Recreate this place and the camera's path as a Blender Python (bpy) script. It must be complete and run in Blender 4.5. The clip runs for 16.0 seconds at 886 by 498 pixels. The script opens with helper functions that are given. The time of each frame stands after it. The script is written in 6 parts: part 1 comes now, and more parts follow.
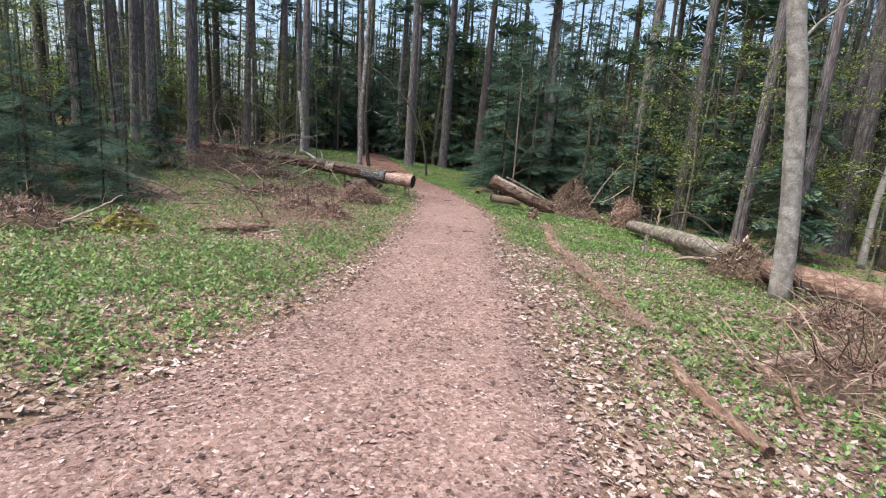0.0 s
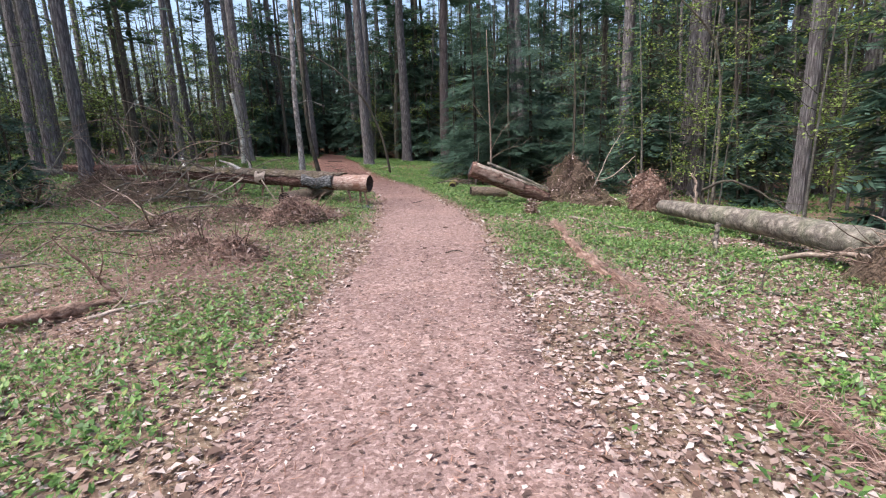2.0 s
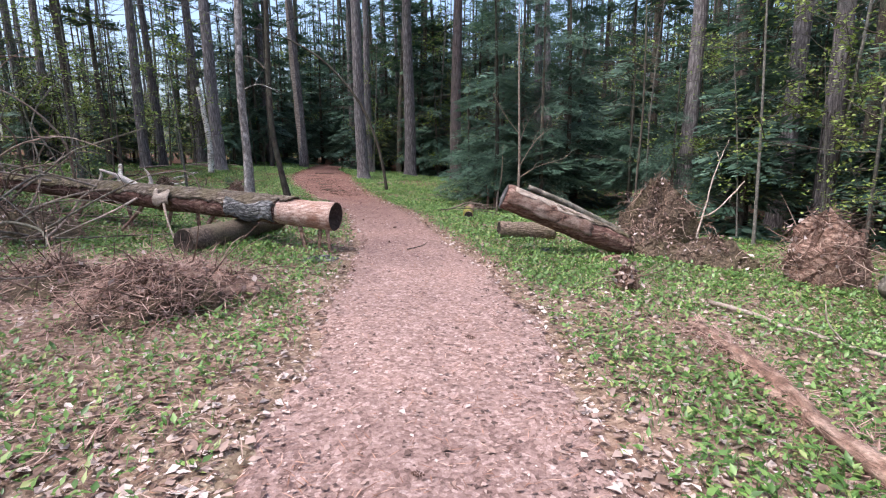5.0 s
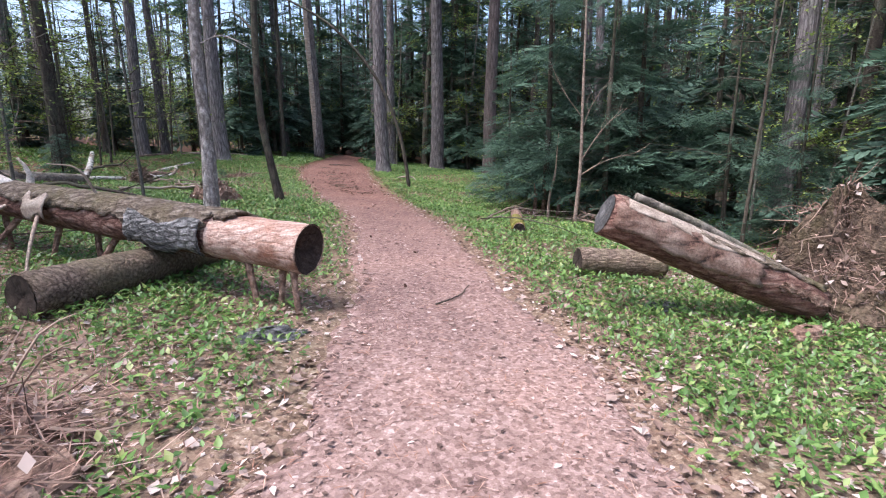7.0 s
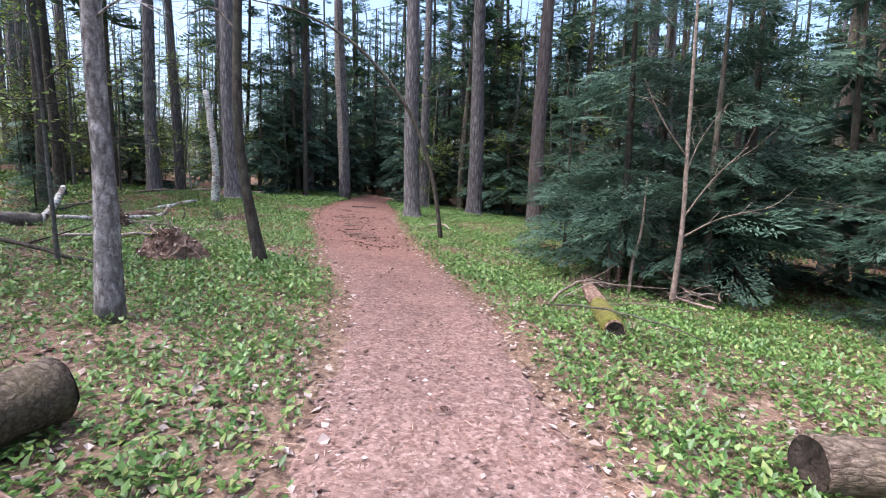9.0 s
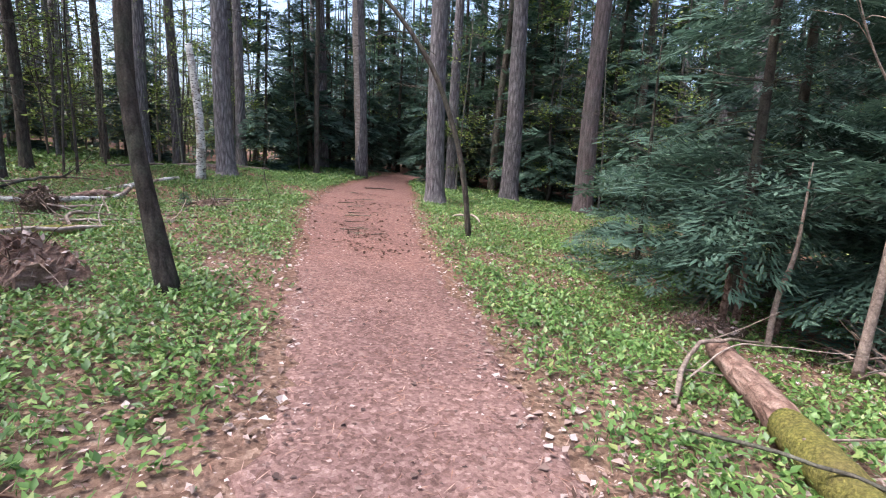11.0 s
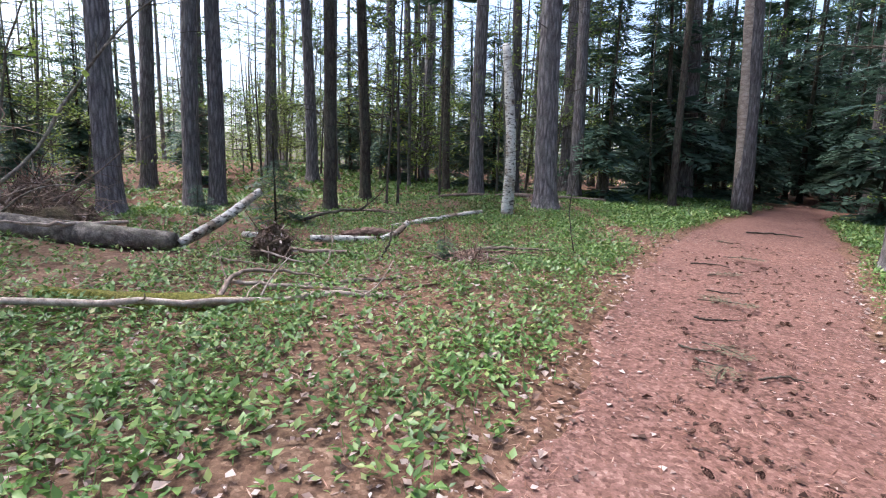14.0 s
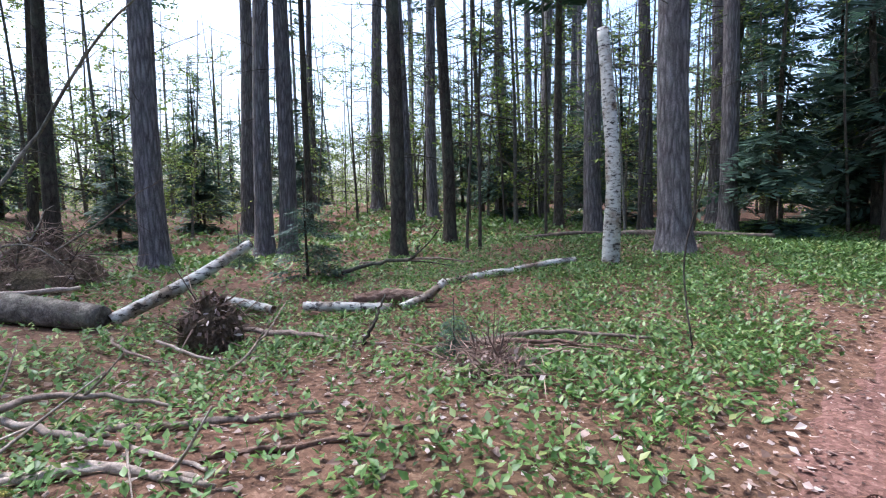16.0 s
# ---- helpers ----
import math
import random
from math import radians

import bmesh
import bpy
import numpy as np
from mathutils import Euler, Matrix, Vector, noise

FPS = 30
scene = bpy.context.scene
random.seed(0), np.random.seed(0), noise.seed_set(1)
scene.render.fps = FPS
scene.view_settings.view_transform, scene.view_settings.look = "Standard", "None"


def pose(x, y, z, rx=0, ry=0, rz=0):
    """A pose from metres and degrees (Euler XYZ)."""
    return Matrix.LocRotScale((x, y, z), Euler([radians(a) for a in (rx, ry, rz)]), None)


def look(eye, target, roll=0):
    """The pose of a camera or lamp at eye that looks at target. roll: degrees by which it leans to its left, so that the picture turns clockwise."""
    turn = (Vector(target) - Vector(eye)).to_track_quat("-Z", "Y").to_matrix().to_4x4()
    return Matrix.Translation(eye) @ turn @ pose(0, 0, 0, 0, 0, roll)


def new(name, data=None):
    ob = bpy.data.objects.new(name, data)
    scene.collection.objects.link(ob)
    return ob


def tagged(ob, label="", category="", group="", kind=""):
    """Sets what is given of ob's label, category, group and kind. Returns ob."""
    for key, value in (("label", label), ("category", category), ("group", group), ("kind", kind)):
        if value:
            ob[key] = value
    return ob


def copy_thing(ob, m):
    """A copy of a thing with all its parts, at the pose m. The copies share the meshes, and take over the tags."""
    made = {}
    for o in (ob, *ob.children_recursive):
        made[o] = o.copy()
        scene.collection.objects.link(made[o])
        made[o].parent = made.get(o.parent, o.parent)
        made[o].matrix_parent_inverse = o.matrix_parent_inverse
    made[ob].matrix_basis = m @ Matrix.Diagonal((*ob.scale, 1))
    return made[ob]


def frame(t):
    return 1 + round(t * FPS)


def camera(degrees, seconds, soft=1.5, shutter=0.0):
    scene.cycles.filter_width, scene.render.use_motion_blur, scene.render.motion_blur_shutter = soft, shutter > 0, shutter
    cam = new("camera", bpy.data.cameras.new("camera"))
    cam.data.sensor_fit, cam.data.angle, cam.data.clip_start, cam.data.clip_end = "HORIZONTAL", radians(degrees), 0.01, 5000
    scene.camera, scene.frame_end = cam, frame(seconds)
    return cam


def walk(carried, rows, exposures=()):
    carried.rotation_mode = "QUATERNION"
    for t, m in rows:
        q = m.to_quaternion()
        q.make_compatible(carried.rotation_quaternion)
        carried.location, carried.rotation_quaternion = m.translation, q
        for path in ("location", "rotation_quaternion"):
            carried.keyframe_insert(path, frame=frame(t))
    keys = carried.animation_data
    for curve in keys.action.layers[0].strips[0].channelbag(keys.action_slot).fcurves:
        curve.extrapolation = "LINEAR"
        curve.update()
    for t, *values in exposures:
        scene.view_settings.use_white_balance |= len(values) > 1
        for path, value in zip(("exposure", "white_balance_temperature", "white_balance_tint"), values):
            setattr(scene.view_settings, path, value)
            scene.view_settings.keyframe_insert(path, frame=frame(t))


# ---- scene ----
# the camera and its walk: seconds, eye, target, roll
cam = camera(82.6, 16.0, 1.1)
PATH = [
    (0.0, (-0.000, -0.000, 1.637), (-0.028, 3.921, 0.848), 4.47),
    (0.5, (0.045, 0.912, 1.604), (0.274, 4.814, 0.756), 1.76),
    (1.0, (0.041, 1.817, 1.581), (0.218, 5.715, 0.700), -1.96),
    (1.5, (0.042, 2.624, 1.532), (0.184, 6.521, 0.641), -3.52),
    (2.0, (0.018, 3.456, 1.505), (0.167, 7.360, 0.650), -2.45),
    (2.5, (-0.020, 4.304, 1.458), (0.171, 8.212, 0.623), -0.62),
    (3.0, (0.046, 5.119, 1.473), (0.298, 9.040, 0.719), -0.23),
    (3.5, (0.120, 5.925, 1.437), (0.384, 9.847, 0.697), 0.11),
    (4.0, (0.145, 6.775, 1.416), (0.384, 10.704, 0.707), -0.17),
    (4.2, (0.137, 7.090, 1.413), (0.343, 11.024, 0.717), -0.30),
    (6.3, (-0.039, 10.439, 1.393), (0.013, 14.343, 0.525), -0.87),
    (6.5, (-0.063, 10.765, 1.387), (-0.042, 14.673, 0.534), -0.66),
    (7.0, (-0.073, 11.527, 1.344), (-0.137, 15.443, 0.530), -0.11),
    (7.5, (-0.132, 12.336, 1.339), (-0.292, 16.270, 0.636), 0.76),
    (8.0, (-0.170, 13.120, 1.371), (-0.412, 17.083, 0.883), 1.87),
    (8.5, (-0.206, 13.863, 1.390), (-0.496, 17.819, 0.876), 1.69),
    (8.7, (-0.244, 14.153, 1.394), (-0.538, 18.110, 0.887), 1.48),
    (10.8, (-0.547, 17.323, 1.434), (-1.074, 21.233, 0.777), 2.47),
    (11.0, (-0.572, 17.638, 1.442), (-1.099, 21.543, 0.755), 2.48),
    (11.5, (-0.711, 18.453, 1.463), (-1.338, 22.381, 1.037), 3.13),
    (12.0, (-0.890, 19.261, 1.485), (-1.673, 23.157, 1.035), 3.30),
    (12.5, (-1.084, 20.099, 1.501), (-2.116, 23.924, 0.945), 2.34),
    (13.0, (-1.325, 20.837, 1.519), (-2.844, 24.499, 0.986), 0.99),
    (13.5, (-1.639, 21.522, 1.492), (-3.865, 24.809, 0.996), 0.46),
    (14.0, (-2.027, 22.206, 1.433), (-4.941, 24.886, 0.864), 1.48),
    (14.5, (-2.394, 22.876, 1.445), (-5.343, 25.539, 0.988), -1.28),
    (15.0, (-2.780, 23.579, 1.440), (-5.768, 26.209, 1.046), -2.41),
    (15.5, (-3.049, 24.262, 1.467), (-6.234, 26.662, 1.153), -1.44),
    (16.0, (-3.337, 24.938, 1.498), (-6.927, 26.676, 1.193), -0.93),
]
walk(cam, [(t, look(eye, target, roll)) for t, eye, target, roll in PATH],
     [(0.0, 1.14, 6300, 6), (2.5, 1.18, 6000, 10), (4.0, 1.25, 5950, 11), (7.0, 1.47, 5850, 12), (8.5, 1.58, 5750, 12), (11.0, 1.70, 5950, 13), (13.0, 1.68, 6000, 12), (16.0, 1.64, 5550, 10)])

# ---- daylight: a pale sky through the canopy, with a soft high sun ----
world = bpy.data.worlds.new("sky")
scene.world = world
world.use_nodes = True
wn = world.node_tree.nodes
sky = wn.new("ShaderNodeTexSky")
sky.sky_type = "NISHITA"
sky.sun_disc = False
sky.sun_elevation, sky.sun_rotation = radians(64), radians(-117)
sky.air_density, sky.dust_density, sky.ozone_density = 1.0, 5.0, 1.0
world.node_tree.links.new(sky.outputs[0], wn["Background"].inputs[0])
wn["Background"].inputs[1].default_value = 0.15
sun = new("sun", bpy.data.lights.new("sun", "SUN"))
sun.data.energy, sun.data.angle, sun.data.color = 1.9, radians(25), (1.0, 0.96, 0.9)
sun.matrix_world = look((-18, -9, 42), (0, 0, 0))

rng = np.random.default_rng(7)


# ---- materials ----
def material(name, rough=0.9):
    m = bpy.data.materials.new(name)
    m.use_nodes = True
    p = m.node_tree.nodes["Principled BSDF"]
    p.inputs["Roughness"].default_value = rough
    p.inputs["Specular IOR Level"].default_value = 0.2
    return m, m.node_tree.nodes, m.node_tree.links, p


def ramp(n, stops):
    r = n.new("ShaderNodeValToRGB")
    el = r.color_ramp.elements
    while len(el) < len(stops):
        el.new(0.5)
    for e, (at, c) in zip(el, stops):
        e.position, e.color = at, (*c, 1)
    return r


def noise_of(n, l, scale, detail=6, rough=0.6, stretch=None, coord="Object"):
    tc = n.new("ShaderNodeTexCoord")
    mp = n.new("ShaderNodeMapping")
    mp.inputs["Scale"].default_value = stretch or (1, 1, 1)
    l.new(tc.outputs[coord], mp.inputs[0])
    t = n.new("ShaderNodeTexNoise")
    t.inputs["Scale"].default_value, t.inputs["Detail"].default_value, t.inputs["Roughness"].default_value = scale, detail, rough
    l.new(mp.outputs[0], t.inputs["Vector"])
    return t, mp


def mix(n, l, kind, fac, a, b):
    m = n.new("ShaderNodeMix")
    m.data_type, m.blend_type = "RGBA", kind
    for sock, v in ((m.inputs[0], fac), (m.inputs[6], a), (m.inputs[7], b)):
        if isinstance(v, bpy.types.NodeSocket):
            l.new(v, sock)
        elif isinstance(v, tuple):
            sock.default_value = (*v, 1)
        else:
            sock.default_value = v
    return m.outputs[2]


def bump(n, l, p, height, strength, dist):
    b = n.new("ShaderNodeBump")
    b.inputs["Strength"].default_value, b.inputs["Distance"].default_value = strength, dist
    l.new(height, b.inputs["Height"])
    l.new(b.outputs[0], p.inputs["Normal"])


def bark_material(name, stops, stretch=(9, 9, 1.6), scale=2.4, relief=0.05, patch=(0.16, 0.17, 0.15), patch_amount=0.35, vary=0.25):
    """Furrowed bark: upright cracks, with lichen-grey patches and a tone of its own for each stem."""
    m, n, l, p = material(name, 0.92)
    t, mp = noise_of(n, l, scale, 7, 0.62, stretch)
    v = n.new("ShaderNodeTexVoronoi")
    v.feature, v.inputs["Scale"].default_value = "DISTANCE_TO_EDGE", scale * 0.9
    wob = mix(n, l, "MIX", 0.35, mp.outputs[0], t.outputs["Color"])
    l.new(wob, v.inputs["Vector"])
    h = n.new("ShaderNodeMath")
    h.operation = "MULTIPLY_ADD"
    l.new(v.outputs["Distance"], h.inputs[0])
    h.inputs[1].default_value = 1.2
    l.new(t.outputs["Fac"], h.inputs[2])
    r = ramp(n, stops)
    l.new(h.outputs[0], r.inputs[0])
    big, _ = noise_of(n, l, 1.7, 4, 0.7)
    pr = ramp(n, [(0.45, (0, 0, 0)), (0.7, (patch_amount,) * 3)])
    l.new(big.outputs["Fac"], pr.inputs[0])
    col = mix(n, l, "MIX", pr.outputs[0], r.outputs[0], patch)
    info = n.new("ShaderNodeObjectInfo")
    fine, _ = noise_of(n, l, 55, 9, 0.75)
    fr = ramp(n, [(0.34, (0.45, 0.44, 0.43)), (0.66, (1.45, 1.42, 1.4))])
    l.new(fine.outputs["Fac"], fr.inputs[0])
    col = mix(n, l, "MULTIPLY", 0.8, col, fr.outputs[0])
    hue = n.new("ShaderNodeHueSaturation")
    mr = n.new("ShaderNodeMapRange")
    mr.inputs[3].default_value, mr.inputs[4].default_value = 1 - vary, 1 + vary
    l.new(info.outputs["Random"], mr.inputs[0])
    l.new(mr.outputs[0], hue.inputs["Value"])
    l.new(col, hue.inputs["Color"])
    l.new(hue.outputs[0], p.inputs["Base Color"])
    bump(n, l, p, h.outputs[0], 0.9, relief)
    return m


def leaf_material(name, stops, rough=0.6, through_light=0.25, spec=0.25):
    """Leaves, each with its own tone."""
    m, n, l, p = material(name, rough)
    p.inputs["Specular IOR Level"].default_value = spec
    g = n.new("ShaderNodeNewGeometry")
    r = ramp(n, stops)
    l.new(g.outputs["Random Per Island"], r.inputs[0])
    t, _ = noise_of(n, l, 0.9, 3, 0.6)
    hue = n.new("ShaderNodeHueSaturation")
    mr = n.new("ShaderNodeMapRange")
    mr.inputs[3].default_value, mr.inputs[4].default_value = 0.6, 1.4
    l.new(t.outputs["Fac"], mr.inputs[0])
    l.new(mr.outputs[0], hue.inputs["Value"])
    l.new(r.outputs[0], hue.inputs["Color"])
    l.new(hue.outputs[0], p.inputs["Base Color"])
    if through_light:
        tr = n.new("ShaderNodeBsdfTranslucent")
        l.new(hue.outputs[0], tr.inputs["Color"])
        ms = n.new("ShaderNodeMixShader")
        ms.inputs[0].default_value = through_light
        l.new(p.outputs[0], ms.inputs[1])
        l.new(tr.outputs[0], ms.inputs[2])
        l.new(ms.outputs[0], n["Material Output"].inputs["Surface"])
    return m


def soil_material(name, fine, broad, fine_scale, relief):
    """Ground: fine litter grain over broad stains."""
    m, n, l, p = material(name, 0.95)
    t, _ = noise_of(n, l, fine_scale, 8, 0.75)
    v = n.new("ShaderNodeTexVoronoi")
    v.inputs["Scale"].default_value = fine_scale * 0.7
    tc = n.new("ShaderNodeTexCoord")
    l.new(tc.outputs["Object"], v.inputs["Vector"])
    mid, _ = noise_of(n, l, fine_scale * 0.22, 5, 0.7)
    f = mix(n, l, "MIX", 0.3, t.outputs["Color"], v.outputs["Color"])
    f = mix(n, l, "MIX", 0.4, f, mid.outputs["Color"])
    bw = n.new("ShaderNodeRGBToBW")
    l.new(f, bw.inputs[0])
    r = ramp(n, fine)
    l.new(bw.outputs[0], r.inputs[0])
    b, _ = noise_of(n, l, 0.55, 6, 0.65)
    br = ramp(n, broad)
    l.new(b.outputs["Fac"], br.inputs[0])
    col = mix(n, l, "MULTIPLY", 1.0, r.outputs[0], br.outputs[0])
    l.new(col, p.inputs["Base Color"])
    bump(n, l, p, bw.outputs[0], 1.0, relief)
    return m


m_pine = bark_material("pine_bark", [(0.3, (0.042, 0.036, 0.037)), (0.62, (0.13, 0.114, 0.117)), (0.95, (0.25, 0.225, 0.228))])
m_grey = bark_material("grey_bark", [(0.3, (0.12, 0.11, 0.10)), (0.9, (0.30, 0.28, 0.26))], (3, 3, 3), 3.0, 0.012, (0.38, 0.38, 0.36), 0.5)
m_slim = bark_material("slim_grey_bark", [(0.3, (0.055, 0.05, 0.043)), (0.9, (0.17, 0.16, 0.14))], (4, 4, 4), 4.0, 0.01, (0.2, 0.2, 0.17), 0.4)
m_flaky = bark_material("flaking_bark", [(0.3, (0.09, 0.08, 0.075)), (0.55, (0.24, 0.215, 0.205)), (0.9, (0.50, 0.46, 0.44))], (5, 5, 2.2), 4.0, 0.04, (0.06, 0.045, 0.04), 0.9, 0.05)
m_dark = bark_material("dark_bark", [(0.3, (0.026, 0.021, 0.017)), (0.9, (0.105, 0.085, 0.07))], (6, 6, 2), 3.0, 0.02, (0.13, 0.15, 0.10), 0.5)
m_red = bark_material("reddish_bark", [(0.3, (0.045, 0.034, 0.033)), (0.9, (0.165, 0.13, 0.125))], (8, 8, 1.2), 2.5, 0.03)
m_logbark = bark_material("log_bark", [(0.34, (0.03, 0.021, 0.017)), (0.56, (0.125, 0.088, 0.07)), (0.85, (0.27, 0.205, 0.165))], (3.5, 11, 11), 4.0, 0.03, (0.20, 0.165, 0.105), 0.7, 0.1)
m_oldbark = bark_material("old_mossy_bark", [(0.3, (0.05, 0.036, 0.028)), (0.6, (0.15, 0.115, 0.09)), (0.95, (0.29, 0.24, 0.20))], (3.5, 7, 7), 3.2, 0.06, (0.15, 0.125, 0.06), 0.85, 0.05)
m_core = bark_material("stripped_log", [(0.32, (0.028, 0.014, 0.012)), (0.52, (0.105, 0.052, 0.042)), (0.72, (0.185, 0.105, 0.085)), (0.95, (0.27, 0.18, 0.15))], (1.3, 9, 9), 3.4, 0.018, (0.055, 0.026, 0.02), 0.8, 0.05)
m_greylog = bark_material("grey_log_bark", [(0.25, (0.04, 0.033, 0.028)), (0.55, (0.13, 0.11, 0.095)), (0.95, (0.27, 0.235, 0.20))], (3, 3, 3), 3.5, 0.03, (0.18, 0.19, 0.12), 0.5, 0.1)
m_worn = bark_material("worn_log", [(0.36, (0.022, 0.013, 0.011)), (0.5, (0.13, 0.075, 0.058)), (0.8, (0.21, 0.145, 0.118))], (3, 5, 5), 2.2, 0.02, (0.34, 0.27, 0.235), 0.75, 0.05)
m_plate = bark_material("bark_plate", [(0.3, (0.022, 0.022, 0.023)), (0.55, (0.10, 0.098, 0.10)), (0.9, (0.33, 0.32, 0.325))], (3, 8, 8), 3.4, 0.09, (0.2, 0.2, 0.2), 0.2, 0.1)
m_peeled = bark_material("peeled_wood", [(0.3, (0.12, 0.06, 0.045)), (0.45, (0.30, 0.185, 0.15)), (0.65, (0.41, 0.285, 0.24)), (0.98, (0.55, 0.42, 0.365))], (1.6, 10, 10), 3.2, 0.012, (0.20, 0.085, 0.05), 0.9, 0.05)
m_pale = bark_material("weathered_wood", [(0.2, (0.16, 0.11, 0.085)), (0.9, (0.48, 0.40, 0.34))], (2, 6, 6), 2.5, 0.01, (0.3, 0.24, 0.2), 0.5, 0.2)
m_white = bark_material("pale_stripped_wood", [(0.2, (0.35, 0.29, 0.25)), (0.9, (0.72, 0.66, 0.60))], (2, 6, 6), 2.0, 0.008, (0.4, 0.3, 0.25), 0.5, 0.1)
m_stick = bark_material("dead_stick", [(0.25, (0.09, 0.06, 0.048)), (0.9, (0.30, 0.23, 0.19))], (4, 4, 4), 4.0, 0.008, (0.2, 0.2, 0.15), 0.3, 0.35)
m_rot = bark_material("rotten_wood", [(0.25, (0.05, 0.028, 0.02)), (0.6, (0.17, 0.10, 0.075)), (0.95, (0.32, 0.22, 0.175))], (7, 2, 7), 3.0, 0.03, (0.28, 0.2, 0.16), 0.4, 0.1)
m_moss = bark_material("moss", [(0.25, (0.07, 0.075, 0.012)), (0.9, (0.27, 0.25, 0.06))], (8, 8, 8), 6.0, 0.02, (0.16, 0.11, 0.06), 0.5, 0.1)
m_end = bark_material("dark_log_end", [(0.25, (0.012, 0.009, 0.008)), (0.95, (0.06, 0.045, 0.038))], (6, 6, 6), 3.0, 0.02, (0.09, 0.06, 0.045), 0.5, 0.05)
m_root = bark_material("root_soil", [(0.25, (0.038, 0.026, 0.019)), (0.9, (0.17, 0.12, 0.088))], (6, 6, 6), 4.0, 0.05, (0.12, 0.11, 0.05), 0.5, 0.1)


m_cut = bark_material("grey_saw_cut", [(0.25, (0.03, 0.029, 0.029)), (0.6, (0.075, 0.073, 0.074)), (0.95, (0.15, 0.147, 0.148))], (7, 7, 7), 2.5, 0.02, (0.04, 0.036, 0.036), 0.8, 0.05)


def birch_material():
    m, n, l, p = material("birch_bark", 0.75)
    t, _ = noise_of(n, l, 3.2, 6, 0.7, (3.5, 3.5, 8))
    r = ramp(n, [(0.40, (0.06, 0.05, 0.045)), (0.47, (0.50, 0.47, 0.42)), (0.8, (0.76, 0.74, 0.69))])
    l.new(t.outputs["Fac"], r.inputs[0])
    b, _ = noise_of(n, l, 3.5, 4, 0.6)
    br = ramp(n, [(0.46, (1, 1, 1)), (0.64, (0.40, 0.31, 0.25))])
    l.new(b.outputs["Fac"], br.inputs[0])
    l.new(mix(n, l, "MULTIPLY", 1.0, r.outputs[0], br.outputs[0]), p.inputs["Base Color"])
    bump(n, l, p, t.outputs["Fac"], 0.5, 0.01)
    return m


m_birch = birch_material()
m_floor = soil_material("forest_floor", [(0.28, (0.05, 0.03, 0.022)), (0.42, (0.15, 0.096, 0.075)), (0.54, (0.29, 0.205, 0.165)), (0.65, (0.56, 0.45, 0.39))],
                        [(0.3, (0.62, 0.66, 0.55)), (0.7, (1.0, 0.93, 0.88))], 48, 0.025)
m_path = soil_material("trodden_path", [(0.32, (0.045, 0.027, 0.022)), (0.44, (0.175, 0.112, 0.097)), (0.55, (0.31, 0.214, 0.192)), (0.66, (0.56, 0.45, 0.415))],
                       [(0.3, (0.74, 0.70, 0.70)), (0.55, (1.0, 0.97, 0.95)), (0.75, (1.10, 1.02, 0.96))], 62, 0.02)


def needle_shade_tint(m, tint):
    """Towards the pines the ground turns from greyish leaf crumbs to rust-brown needles, and darkens as under canopy
    shade.
    """
    n, l = m.node_tree.nodes, m.node_tree.links
    p = n["Principled BSDF"]
    old = p.inputs["Base Color"].links[0].from_socket
    tc, sep, mr = n.new("ShaderNodeTexCoord"), n.new("ShaderNodeSeparateXYZ"), n.new("ShaderNodeMapRange")
    l.new(tc.outputs["Object"], sep.inputs[0])
    l.new(sep.outputs[1], mr.inputs[0])
    mr.inputs[1].default_value, mr.inputs[2].default_value = 14, 25
    l.new(mix(n, l, "MULTIPLY", mr.outputs[0], old, tint), p.inputs["Base Color"])


# besides needle brown, the path's tint paints in the shade under the canopy
needle_shade_tint(m_path, (0.68, 0.54, 0.49))
needle_shade_tint(m_floor, (0.72, 0.58, 0.52))
m_green = leaf_material("ground_leaf", [(0.0, (0.05, 0.105, 0.022)), (0.5, (0.108, 0.20, 0.044)), (0.85, (0.18, 0.285, 0.075)), (1.0, (0.29, 0.31, 0.105))], 0.42, 0.3, 0.45)
m_grass = leaf_material("grass_blade", [(0.0, (0.07, 0.14, 0.035)), (1.0, (0.15, 0.25, 0.075))], 0.6, 0.3)
m_dry = leaf_material("dry_leaf", [(0.0, (0.08, 0.047, 0.035)), (0.35, (0.23, 0.15, 0.12)), (0.7, (0.36, 0.27, 0.235)), (1.0, (0.52, 0.435, 0.40))], 0.8, 0.1)
m_crumb = leaf_material("leaf_crumb", [(0.0, (0.05, 0.03, 0.025)), (0.45, (0.19, 0.12, 0.10)), (0.85, (0.33, 0.235, 0.205)), (1.0, (0.48, 0.385, 0.35))], 0.85, 0.0)
m_needle = leaf_material("dry_needle", [(0.0, (0.10, 0.045, 0.03)), (0.6, (0.30, 0.15, 0.10)), (1.0, (0.48, 0.32, 0.25))], 0.8, 0.0)
m_hemlock = leaf_material("hemlock_needles", [(0.0, (0.036, 0.066, 0.048)), (0.6, (0.068, 0.12, 0.082)), (1.0, (0.115, 0.175, 0.125))], 0.55, 0.3)
m_pineneedle = leaf_material("pine_needles", [(0.0, (0.035, 0.068, 0.042)), (1.0, (0.085, 0.14, 0.08))], 0.55, 0.3)
m_spring = leaf_material("spring_leaves", [(0.0, (0.10, 0.16, 0.03)), (0.6, (0.20, 0.27, 0.06)), (1.0, (0.32, 0.36, 0.12))], 0.55, 0.35)
m_brush = leaf_material("dead_twigs", [(0.0, (0.06, 0.04, 0.03)), (0.6, (0.17, 0.11, 0.085)), (1.0, (0.33, 0.24, 0.19))], 0.9, 0.0)
